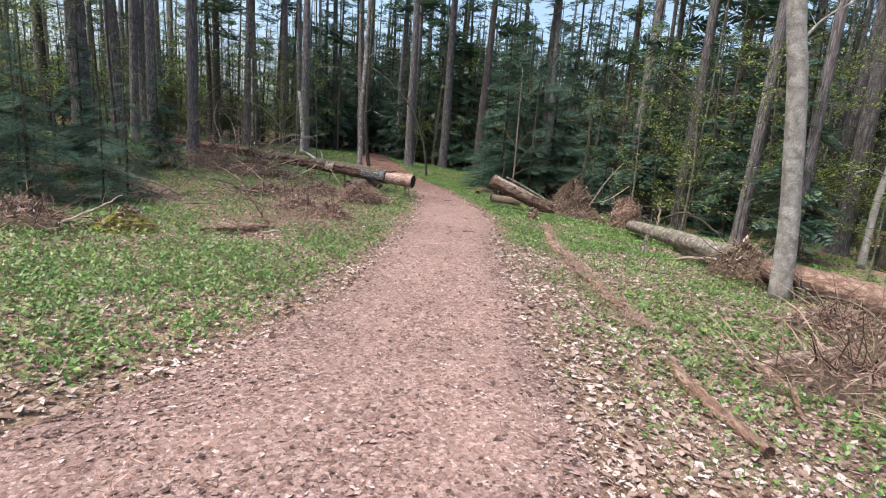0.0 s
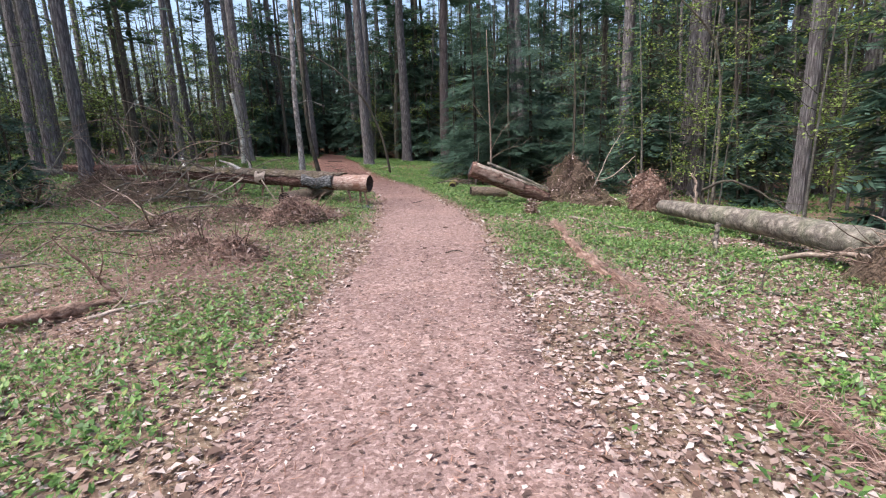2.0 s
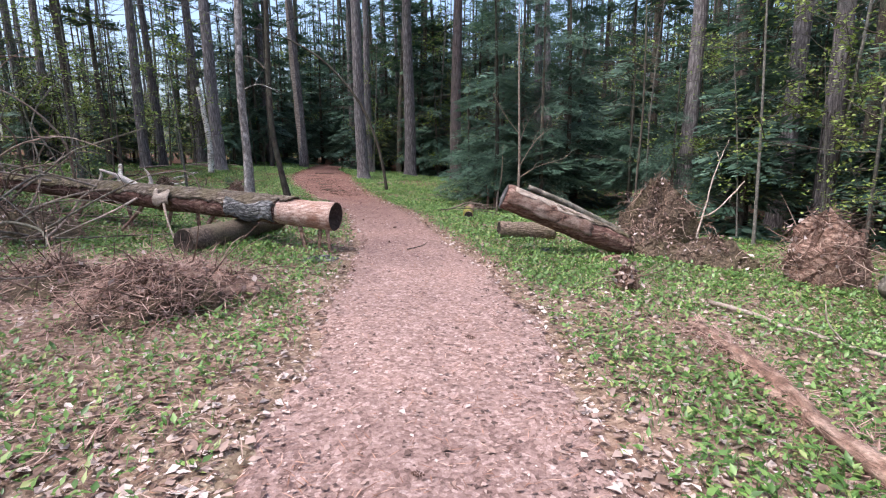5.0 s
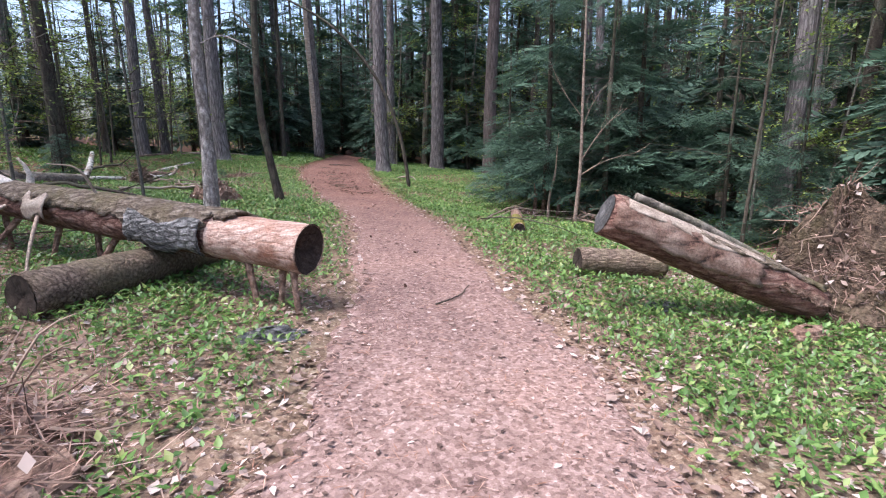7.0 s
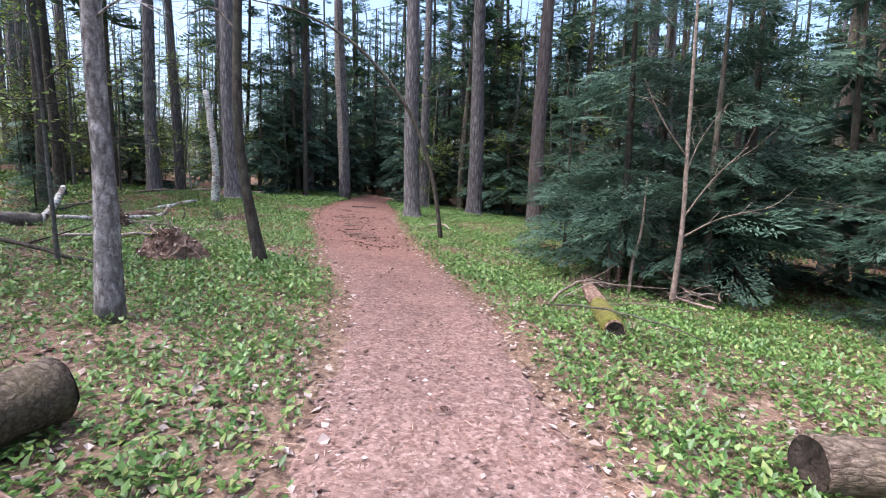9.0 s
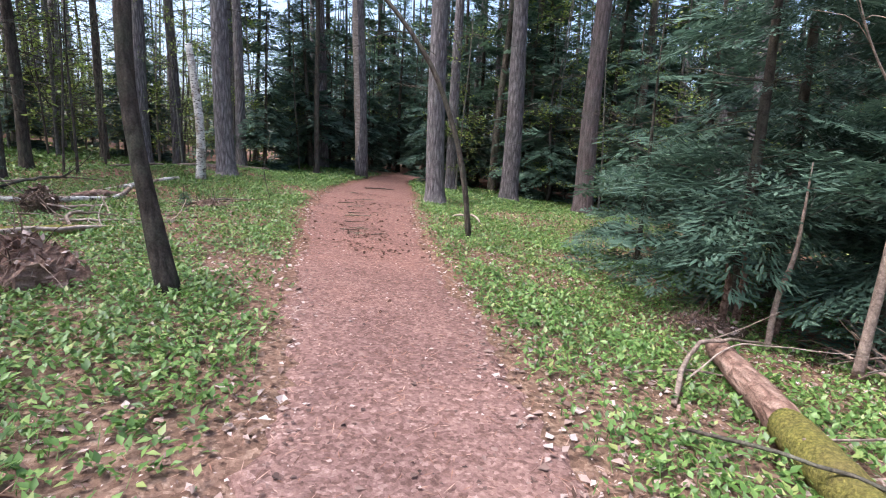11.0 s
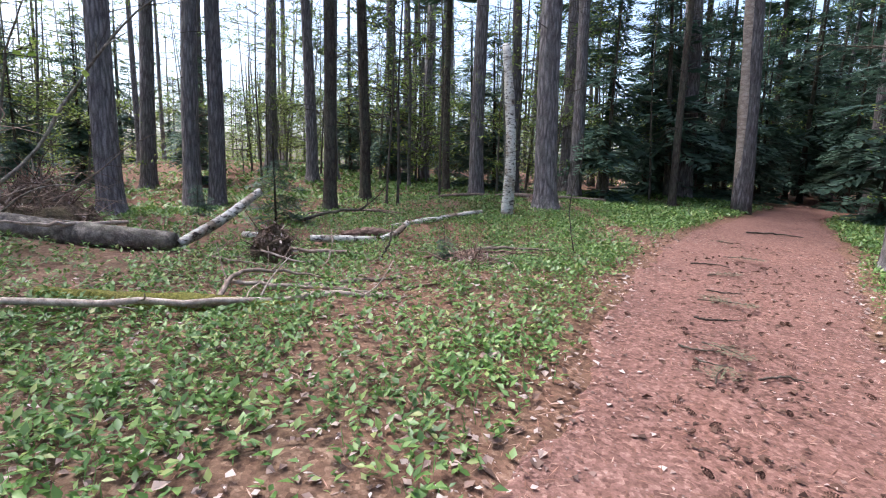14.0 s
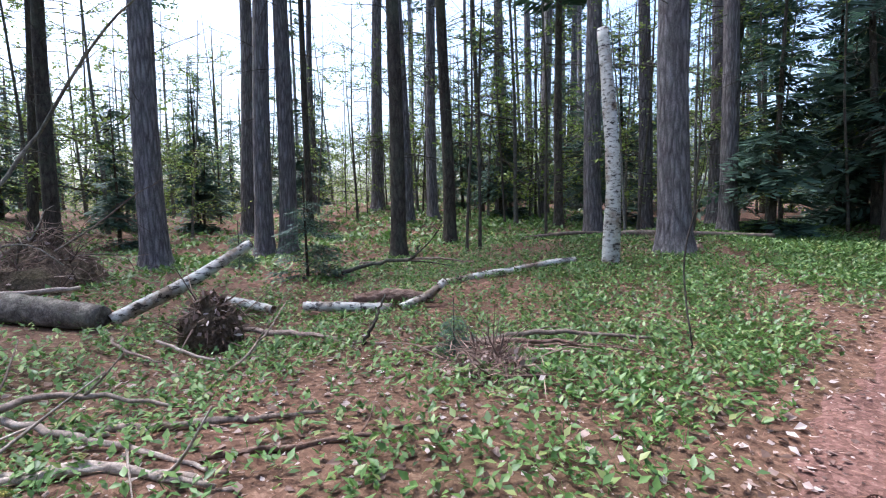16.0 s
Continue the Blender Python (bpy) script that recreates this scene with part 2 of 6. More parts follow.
m_straw = leaf_material("pine_straw", [(0.0, (0.11, 0.06, 0.046)), (0.5, (0.26, 0.155, 0.123)), (1.0, (0.42, 0.295, 0.245))], 0.85, 0.0)
m_sprig = leaf_material("withered_pine_sprig", [(0.0, (0.05, 0.045, 0.028)), (0.6, (0.11, 0.105, 0.06)), (1.0, (0.17, 0.145, 0.09))], 0.8, 0.0)
m_cone = leaf_material("pine_cone", [(0.0, (0.05, 0.025, 0.018)), (1.0, (0.12, 0.065, 0.045))], 0.8, 0.0)


# ---- side slope: the ground falls gently to the right of the line walked, climbs ahead and dips beyond the glade ----
LINE_Y = np.array([-40, 0, 7, 14, 18, 21, 23.6, 26, 30, 39, 70])
LINE_X = np.array([0.1, 0.0, 0.1, -0.2, -0.6, -1.4, -2.8, -3.5, -4.4, -6.0, -10.0])


def side_slope(x, y):
    fall = np.tan(np.radians(np.interp(y, [-50, 0, 7, 14, 18, 21, 60], [1.5, 1.5, 1.6, 3.0, 4.0, 4.6, 4.6])))
    u = x - np.interp(y, LINE_Y, LINE_X)
    near = np.clip((u + 3.5) / 2, 0, 1)
    climb = np.interp(y, [15, 18, 23, 26, 28, 32, 40], [0, 0.06, 0.08, 0.16, 0.24, 0.42, 0.5]) * near + np.interp(y, [28, 32, 40], [0, 0.42, 0.5]) * (1 - near) * np.clip((u + 9) / 3, 0, 1)
    hollow = 0.035 * np.clip(-u - 3, 0, 5) * np.clip((y - 20) / 3, 0, 1) * np.clip((31 - y) / 4, 0, 1) + 0.09 * np.clip(-u - 8, 0, 6) * np.clip((y - 18) / 4, 0, 1) * np.clip((32 - y) / 6, 0, 1)
    return -fall * np.clip(u, -26, 26) + climb - hollow


# ---- mesh helpers ----
def data_of(name, v, f, mat, smooth=False):
    """One mesh from vertices (n, 3) and faces all of one size (m, k)."""
    v, f = np.asarray(v, np.float32), np.asarray(f, np.int32)
    me = bpy.data.meshes.new(name)
    me.vertices.add(len(v))
    me.vertices.foreach_set("co", v.ravel())
    me.loops.add(f.size)
    me.loops.foreach_set("vertex_index", f.ravel())
    me.polygons.add(len(f))
    me.polygons.foreach_set("loop_start", np.arange(0, f.size, f.shape[1], dtype=np.int32))
    me.polygons.foreach_set("use_smooth", np.full(len(f), smooth))
    me.materials.append(mat)
    me.update(calc_edges=True)
    return me


def part(name, me, parent, label="", kind=""):
    ob = new(name, me)
    ob.parent = parent
    return tagged(ob, label, kind=kind)


def join(pieces):
    """Several (v, f) into one."""
    vs, fs, k = [], [], 0
    for v, f in pieces:
        vs.append(v)
        fs.append(np.asarray(f) + k)
        k += len(v)
    return np.concatenate(vs), np.concatenate(fs)


def smooth_line(points, n):
    """A rounded line through the points."""
    p = np.array(points, float)
    if len(p) == 2:
        return p[0] + np.linspace(0, 1, n)[:, None] * (p[1] - p[0])
    q = np.vstack([2 * p[0] - p[1], p, 2 * p[-1] - p[-2]])
    s = np.linspace(0, len(p) - 1 - 1e-6, n)
    i = s.astype(int)
    u = (s - i)[:, None]
    a, b, c, d = q[i], q[i + 1], q[i + 2], q[i + 3]
    return 0.5 * (2 * b + (c - a) * u + (2 * a - 5 * b + 4 * c - d) * u**2 + (3 * b - a - 3 * c + d) * u**3)


def tube(line, radii, sides=8, rough=0.0, ends=True, cup=0.0, freq=5.0):
    """A knobbly round stem along a line; quads, the ends closed by a small ring. Returns (v, f)."""
    line = np.asarray(line, float)
    n = len(line)
    radii = np.interp(np.linspace(0, 1, n), np.linspace(0, 1, len(radii)), radii)
    t = np.gradient(line, axis=0)
    t /= np.linalg.norm(t, axis=1)[:, None] + 1e-9
    ref = np.array([0, 0, 1.0]) if abs(t[:, 2]).mean() < 0.7 else np.array([1.0, 0, 0])
    a = np.cross(t, ref)
    a /= np.linalg.norm(a, axis=1)[:, None]
    b = np.cross(t, a)
    w = np.linspace(0, 2 * np.pi, sides, endpoint=False)
    rr = radii[:, None] * np.ones(sides)
    if rough:
        ph = rng.uniform(0, 6.28, 6)
        s = np.linspace(0, freq, n)[:, None]
        rr = rr * (1 + rough * (np.sin(2 * w + ph[0] + 2 * s) * np.cos(3.1 * s + ph[1]) + 0.7 * np.sin(3 * w + ph[2] - 1.3 * s) * np.sin(4.7 * s + ph[3]) + 0.5 * rng.standard_normal((n, sides)) * 0.6))
    v = line[:, None] + rr[..., None] * (np.cos(w)[:, None] * a[:, None] + np.sin(w)[:, None] * b[:, None])
    v = v.reshape(-1, 3)
    i = np.arange(n - 1)[:, None] * sides
    j = np.arange(sides)
    k = (j + 1) % sides
    f = np.stack([i + j, i + k, i + k + sides, i + j + sides], -1).reshape(-1, 4)
    if ends:
        for row, sign in ((0, 1), (n - 1, -1)):
            c = line[row]
            ring = v[row * sides:(row + 1) * sides]
            inner = c + (ring - c) * 0.05 + t[row] * sign * cup
            base = len(v)
            v = np.vstack([v, inner])
            q = np.stack([row * sides + j, row * sides + k, base + k, base + j], -1)
            f = np.vstack([f, q if sign < 0 else q[:, ::-1]])
    return v, f


def disc(center, axis, r, sides=24, rough=0.03, dish=0.0):
    """A slightly uneven round cut, of quads in three rings."""
    axis = np.array(axis, float)
    axis /= np.linalg.norm(axis)
    a = np.cross(axis, (0, 0, 1.0))
    a /= np.linalg.norm(a)
    b = np.cross(axis, a)
    w = np.linspace(0, 2 * np.pi, sides, endpoint=False)
    wob = 1 + rough * np.sin(3 * w + 1) + rough * np.sin(5 * w)
    v = []
    for s in (1.0, 0.85, 0.5, 0.04):
        v.append(np.array(center) + (np.cos(w)[:, None] * a + np.sin(w)[:, None] * b) * (r * s * wob)[:, None] - axis * dish * (1 - s) + axis * rng.uniform(-0.004, 0.004, sides)[:, None])
    j = np.arange(sides)
    k = (j + 1) % sides
    f = np.concatenate([np.stack([q * sides + j, q * sides + k, (q + 1) * sides + k, (q + 1) * sides + j], -1) for q in range(3)])
    return np.concatenate(v), f


def thing(name, place, label, category, group="", kind=""):
    ob = new(name)
    ob.empty_display_size = 0.1
    x, y, z = place
    ob.matrix_world = Matrix.Translation((x, y, z + float(side_slope(x, y))))
    return tagged(ob, label, category, group, kind)


def shifted(v, place):
    """Vertices from their thing's place, following the side slope of the ground."""
    v = np.array(v, float)
    v[:, 2] += side_slope(v[:, 0], v[:, 1]) - float(side_slope(place[0], place[1]))
    return v - np.array(place)


# ---- lie of the land: the two edges of the path by y ----
EDGE_Y = np.array([-30, -6, 0, 2.3, 3.5, 5.6, 8.7, 10.4, 12, 15.1, 16.3, 18, 20, 21, 23, 24, 26.5, 28.2, 30, 33.5, 36.5, 39, 47, 70, 120])
EDGE_L = np.array([-3.5, -3.0, -2.8, -2.2, -1.5, -1.15, -0.92, -0.8, -0.76, -0.95, -1.0, -1.34, -1.8, -2.15, -3.0, -3.4, -4.35, -5.0, -5.5, -6.1, -6.4, -6.8, -7.7, -11, -20])
EDGE_R = np.array([1.8, 1.4, 1.1, 1.0, 0.95, 0.92, 0.92, 1.0, 1.06, 0.8, 0.45, 0.15, -0.25, -0.5, -1.1, -1.4, -2.15, -2.65, -3.05, -3.75, -4.5, -5.2, -6.2, -9.4, -18])


def off_path(x, y):
    """Metres from the path's nearer edge, negative on it."""
    return np.maximum(np.interp(y, EDGE_Y, EDGE_L) - x, x - np.interp(y, EDGE_Y, EDGE_R))


def wave(x, y, s, p):
    return np.sin(x * s + p) * np.cos(y * s * 1.13 - p * 1.7) + 0.5 * np.sin((x + y) * s * 2.3 + p * 3)


def bumps(x, y):
    """Unevenness of the ground: flat under foot, gently rolling beside the path."""
    x, y = np.asarray(x, float), np.asarray(y, float)
    far = np.clip(off_path(x, y) / 3.0, 0, 1)
    return far * (0.045 * wave(x, y, 0.9, 0.4) + 0.07 * wave(x, y, 0.23, 1.1))


def land(x, y):
    """Height of the ground."""
    return bumps(x, y) + side_slope(x, y)


def patch_cover(x, y):
    """How thick the green plants stand, 0 to 1."""
    d = off_path(x, y)
    c = 0.72 + 0.32 * wave(x, y, 1.1, 2.0) + 0.22 * wave(x, y, 3.1, 0.7)
    c = c * np.clip(d / 0.45, 0, 1)
    c = np.where((x > 0) & (y < 9), c * np.clip((d - 0.1) / 1.2, 0.22, 1) * 0.75, c)
    c = np.where((x < 0) & (y > 9) & (y < 15), c * 0.85, c)
    c = np.where((x < -4.5) & (y > 22.5) & (y < 27), c * 0.75, c)
    brush = np.exp(-(((x + 3.3) / 1.9) ** 2 + ((y - 11.4) / 2.6) ** 2)) + np.exp(-(((x + 2.7) / 0.8) ** 2 + ((y - 8.9) / 1.0) ** 2))
    c = c * (1 - 0.62 * np.clip(brush, 0, 1))
    c = np.where((x < 0) & (y < 2.6), c * np.clip(d / 1.6, 0, 1), c)
    return np.clip(c, 0, 1)


# ---- ground and path ----
def axis_steps(stops):
    out = []
    for (a, b, s) in stops:
        out.append(np.arange(a, b, s))
    return np.concatenate(out + [[stops[-1][1]]])


def build_ground():
    gx = axis_steps([(-400, -60, 34), (-60, -24, 4), (-24, -14, 0.7), (-14, 9, 0.16), (9, 24, 0.9), (24, 60, 4), (60, 400, 34)])
    gy = axis_steps([(-300, -30, 30), (-30, -4, 2), (-4, 34, 0.16), (34, 56, 0.9), (56, 96, 4), (96, 500, 40)])
    xx, yy = np.meshgrid(gx, gy)
    z = land(xx, yy)
    near = (np.abs(xx + 3) < 12) & (yy > -4) & (yy < 34)
    z = z + near * (off_path(xx, yy) > 0) * rng.uniform(-0.012, 0.014, xx.shape)
    z -= 0.02 * (off_path(xx, yy) < 0.05)
    v = np.stack([xx, yy, z], -1).reshape(-1, 3)
    w = len(gx)
    i, j = np.meshgrid(np.arange(len(gy) - 1), np.arange(w - 1), indexing="ij")
    a = (i * w + j).ravel()
    f = np.stack([a, a + 1, a + w + 1, a + w], -1)
    tagged(new("ground", data_of("ground", v, f, m_floor, True)), "forest floor of brown leaf litter and pine needles", "ground", kind="structure")
    # the trodden path: a strip with ragged edges and a shallow crown
    ys = np.arange(-28, 95, 0.1)
    k = 26
    lo = np.interp(ys, EDGE_Y, EDGE_L)
    hi = np.interp(ys, EDGE_Y, EDGE_R)
    sm = np.ones(15) / 15
    lo = np.convolve(np.pad(lo, 7, "edge"), sm, "valid") + 0.10 * np.sin(ys * 2.1) * np.sin(ys * 0.77 + 1) + rng.uniform(-0.07, 0.07, len(ys))
    hi = np.convolve(np.pad(hi, 7, "edge"), sm, "valid") + 0.10 * np.sin(ys * 1.7 + 2) * np.sin(ys * 0.9) + rng.uniform(-0.07, 0.07, len(ys))
    u = np.linspace(0, 1, k)
    x = lo[:, None] + (hi - lo)[:, None] * u
    yy = ys[:, None] + 0 * u
    z = side_slope(x, yy) + 0.004 + 0.012 * np.sin(np.pi * u) - 0.012 * np.exp(-((u - 0.55) / 0.12) ** 2) + 0.004 * wave(x, yy, 5, 1) + rng.uniform(-0.003, 0.003, x.shape)
    z[:, 0] -= 0.035
    z[:, -1] -= 0.035
    v = np.stack([x, yy, z], -1).reshape(-1, 3)
    i, j = np.meshgrid(np.arange(len(ys) - 1), np.arange(k - 1), indexing="ij")
    a = (i * k + j).ravel()
    f = np.stack([a, a + 1, a + k + 1, a + k], -1)
    tagged(new("path", data_of("path", v, f, m_path, True)), "trodden reddish-brown footpath covered with needles and leaf crumbs", "path", kind="structure")


build_ground()


# ---- foliage pieces ----
def blades(origin, along, side, length, width, lift=0.0):
    """Leaf blades: quads that widen in the middle. Arrays of (n, 3) and (n,)."""
    o, l, w = origin, along * length[:, None], side * (width / 2)[:, None]
    up = np.cross(along, side) * (lift * length)[:, None] if np.any(lift) else 0
    v = np.stack([o, o + l * 0.45 + w + up, o + l, o + l * 0.45 - w + up], 1)
    f = np.arange(len(o) * 4).reshape(-1, 4)
    return v.reshape(-1, 3), f


def spray(twigs, leaflets, wide):
    """A flat fir spray of unit length along x. Returns vertices (n, 3); every four are a quad."""
    out = []
    for s in np.linspace(0.12, 0.97, twigs):
        for side in (-1, 1):
            ln = (0.42 * (1 - s) ** 0.7 + 0.07) * rng.uniform(0.75, 1.15)
            ang = side * rng.uniform(0.75, 1.15)
            d = np.array([np.cos(ang), np.sin(ang), rng.uniform(-0.12, 0.05)])
            o = np.array([s + rng.uniform(-0.02, 0.02), 0, -0.10 * s * s])
            if leaflets <= 1:
                sd = np.array([-d[1], d[0], rng.uniform(-0.3, 0.3)])
                out.append(blades(o[None], d[None], sd[None], np.array([ln]), np.array([wide * rng.uniform(0.7, 1.3)]))[0])
            else:
                q = np.linspace(0.1, 1, leaflets)
                a2 = ang + np.where(np.arange(leaflets) % 2 == 0, 1, -1) * rng.uniform(0.5, 0.9, leaflets)
                dd = np.stack([np.cos(a2), np.sin(a2), rng.uniform(-0.25, 0.15, leaflets)], -1)
                sd = np.stack([-dd[:, 1], dd[:, 0], rng.uniform(-0.4, 0.4, leaflets)], -1)
                out.append(blades(o + d * ln * q[:, None], dd, sd, 0.13 * (1.15 - 0.6 * q) * rng.uniform(0.7, 1.2, leaflets), np.full(leaflets, wide))[0])
    return np.concatenate(out)


SPRAYS_FINE = [spray(13, 8, 0.02) for _ in range(4)]
SPRAYS_FAR = [spray(10, 1, 0.075) for _ in range(4)]
SPRAYS_MID = [spray(12, 3, 0.045) for _ in range(4)]


def crown(sprays, h0, h1, reach, count, droop=(-0.45, 0.05), power=0.8, per=2, hold=1.0):
    """Branches of sprays round an upright stem from h0 to h1."""
    out = []
    z = h0 + (h1 - h0) * rng.random(count) ** 1.05
    for h in z:
        size = reach * (1 - (h - h0) / (h1 - h0)) ** power * rng.uniform(0.55, 1.12) + 0.25
        az = rng.uniform(0, 6.283)
        dp = rng.uniform(*droop)
        for q in range(per):
            s = sprays[rng.integers(len(sprays))] * size * rng.uniform(0.8, 1.05)
            tilt, roll, turn = dp + rng.uniform(-0.12, 0.12), rng.uniform(-0.5, 0.5), az + (q - (per - 1) / 2) * rng.uniform(0.35, 0.7)
            m = np.array(Matrix.Rotation(turn, 3, "Z") @ Matrix.Rotation(-tilt, 3, "Y") @ Matrix.Rotation(roll, 3, "X"))
            o = np.array([0, 0, h]) + m @ np.array([1, 0, 0]) * size * (1 - hold) * rng.random()
            out.append(s @ m.T + o)
    v = np.concatenate(out)
    return v, np.arange(len(v)).reshape(-1, 4)


def bare_branches(h0, h1, count, lo, hi, r=0.012, rise=(-0.2, 0.45), sides=4, forks=2):
    """Thin dead side branches round a stem."""
    out = []
    for _ in range(count):
        h, az, ln = rng.uniform(h0, h1), rng.uniform(0, 6.283), rng.uniform(lo, hi)
        up = rng.uniform(*rise)
        d = np.array([math.cos(az), math.sin(az), up])
        o = np.array([0, 0, h])
        pts = [o]
        for q in range(4):
            d = d + rng.normal(0, 0.16, 3)
            pts.append(pts[-1] + d * ln / 4)
        out.append(tube(smooth_line(pts, 7), [r, r * 0.3], sides, 0, False))
        for _ in range(forks):
            k = rng.integers(1, 4)
            e = d + rng.normal(0, 0.6, 3)
            p2 = [pts[k], pts[k] + e * ln * 0.2, pts[k] + (e + rng.normal(0, 0.2, 3)) * ln * 0.4]
            out.append(tube(smooth_line(p2, 4), [r * 0.5, r * 0.2], 3, 0, False))
    return join(out)


def trunk(h, r0, r1, lean=0.0, sides=14, rough=0.05, flare=0.55, wob=0.06):
    """An upright tapered stem with a flared foot."""
    n = 22
    z = np.concatenate([[-0.12, 0.0, 0.08, 0.2, 0.4, 0.8], np.linspace(1.5, h, n - 6)])
    az = rng.uniform(0, 6.283)
    ph = rng.uniform(0, 6.283, 2)
    x = math.cos(az) * lean * z + wob * np.sin(z * 0.35 + ph[0]) * np.clip(z / 3, 0, 1)
    y = math.sin(az) * lean * z + wob * np.sin(z * 0.28 + ph[1]) * np.clip(z / 3, 0, 1)
    w = np.linspace(0, 2 * np.pi, sides, endpoint=False)
    base = r0 + (r1 - r0) * np.clip(z / h, 0, 1) ** 0.9
    fl = flare * np.exp(-np.clip(z, 0, None) / 0.22)
    root = 1 + 0.35 * np.sin(rng.integers(4, 6) * w + ph[0])
    rr = base[:, None] * (1 + fl[:, None] * root * 0.8 + rough * (np.sin(3 * w + z[:, None] * 0.6) * 0.5 + 0.5 * rng.standard_normal((n, sides)) * 0.5))
    v = np.stack([x[:, None] + rr * np.cos(w), y[:, None] + rr * np.sin(w), z[:, None] + 0 * rr], -1).reshape(-1, 3)
    i = np.arange(n - 1)[:, None] * sides
    j = np.arange(sides)
    k = (j + 1) % sides
    return v, np.stack([i + j, i + k, i + k + sides, i + j + sides], -1).reshape(-1, 4)


def make_pine(h, r, bark, label, green_from=0.5, dead=14, lean=0.01, reach=2.1, boughs=20):
    t = thing("pine_tree", (0, 0, 0), label, "tree", "pines of the wood")
    part("trunk", data_of("trunk", *trunk(h, r, r * 0.35, lean), bark, True), t)
    if dead:
        part("dead_branch", data_of("dead_branch", *bare_branches(2.0, h * green_from, dead, 0.6, 2.0), m_dark, True), t, "thin bare dead branches", "stuff")
    part("crown", data_of("crown", *crown(SPRAYS_FAR, h * green_from, h, reach, boughs, (-0.15, 0.3), 0.6, 3), m_pineneedle), t, "dark green pine needles", "stuff")
    return t


def make_hemlock(h, r, sprays, boughs, label, reach=1.9, low=0.25, dead=10):
    t = thing("hemlock_tree", (0, 0, 0), label, "tree", "hemlocks of the wood")
    part("trunk", data_of("trunk", *trunk(h, r, 0.015, 0.02, 8, 0.05, 0.3), m_dark, True), t)
    if dead:
        part("dead_branch", data_of("dead_branch", *bare_branches(0.3, h * 0.5, dead, 0.5, reach, 0.008), m_dark, True), t, "bare grey dead branches", "stuff")
    part("crown", data_of("crown", *crown(sprays, low, h, reach, boughs), m_hemlock), t, "dark blue-green hemlock sprays", "stuff")
    return t


def make_sapling(h, r, label, leaves=260, bark=None, lean=0.06, spread=1.0, leaf=0.06, branches=12, low=0.35):
    """A slim young broadleaf tree with sparse new leaves in tiers."""
    t = thing("sapling", (0, 0, 0), label, "tree", "saplings of the wood")
    stem = trunk(h, r, r * 0.25, lean, 7, 0.05, 0.25, 0.1)
    br = bare_branches(h * low, h * 0.95, branches, spread * 0.6, spread * 1.5, r * 0.3, (0.0, 0.6), 4, 3)
    part("trunk", data_of("trunk", *stem, bark or m_slim, True), t)
    part("branch", data_of("branch", *br, m_dark, True), t, "thin bare branches", "stuff")
    if leaves:
        pick = br[0][rng.integers(0, len(br[0]), leaves)] + rng.normal(0, 0.07, (leaves, 3))
        d = rng.normal(0, 1, (leaves, 3)) * [1, 1, 0.4]
        d /= np.linalg.norm(d, axis=1)[:, None]
        s = np.cross(d, rng.normal(0, 0.4, (leaves, 3)) + [0, 0, 1])
        s /= np.linalg.norm(s, axis=1)[:, None]
        part("foliage", data_of("foliage", *blades(pick, d, s, rng.uniform(0.6, 1.3, leaves) * leaf, rng.uniform(0.4, 0.8, leaves) * leaf, 0.0), m_spring), t, "fresh yellow-green spring leaves", "stuff")
    return t


def stand(master, x, y, scale=1.0, turn=None, thick=None, lean=(0, 0)):
    """A copy of a tree, on the ground at x, y."""
    turn = rng.uniform(0, 360) if turn is None else turn
    th = thick or scale
    m = Matrix.Translation((x, y, float(land(x, y)) - 0.02)) @ pose(0, 0, 0, lean[0], lean[1], 0) @ pose(0, 0, 0, 0, 0, turn) @ Matrix.Diagonal((th, th, scale, 1))
    return copy_thing(master, m)


def used_up(master):
    """Takes a pattern tree away once its copies stand."""
    for o in (*master.children_recursive, master):
        bpy.data.objects.remove(o)


# ---- standing trees ----
PINE_A = make_pine(21, 0.25, m_pine, "tall pine with grey-brown furrowed bark and bare lower branches", 0.6, 14, 0.008)
PINE_B = make_pine(19, 0.25, m_pine, "tall straight pine with dark furrowed bark, bare below", 0.55, 18, 0.015)
PINE_C = make_pine(16, 0.16, m_dark, "slender dark pine with dead twigs along its stem", 0.45, 26, 0.02, 1.7, 20)
PINE_D = make_pine(18, 0.17, m_dark, "dark pine of the deep wood, green well down its stem", 0.25, 10, 0.02, 2.3, 34)
PINE_R = make_pine(18, 0.25, m_red, "pine with reddish split bark", 0.45, 16, 0.01)
HEM_N = make_hemlock(7.5, 0.09, SPRAYS_FINE, 52, "young hemlock with drooping dark green sprays to the ground", 2.0, 0.2, 14)
HEM_N2 = make_hemlock(5.0, 0.06, SPRAYS_FINE, 36, "low hemlock with dark green sprays to the ground", 1.7, 0.1, 10)
HEM_F = make_hemlock(9.0, 0.11, SPRAYS_FAR, 80, "dark hemlock standing among the pines", 2.2, 0.3, 8)
HEM_F2 = make_hemlock(13.0, 0.15, SPRAYS_FAR, 85, "tall dark hemlock of the far wood", 2.6, 1.0, 8)
SAP_A = make_sapling(6.5, 0.035, "slim grey sapling with sparse spring leaves", 620, None, 0.06, 1.3, 0.085, 16, 0.2)
SAP_B = make_sapling(4.2, 0.022, "thin young broadleaf tree with fresh leaves", 520, None, 0.1, 1.1, 0.08, 14, 0.2)
BROAD = make_sapling(9.0, 0.06, "leafy young broadleaf tree of the wood", 1300, None, 0.05, 1.7, 0.13, 20, 0.1)
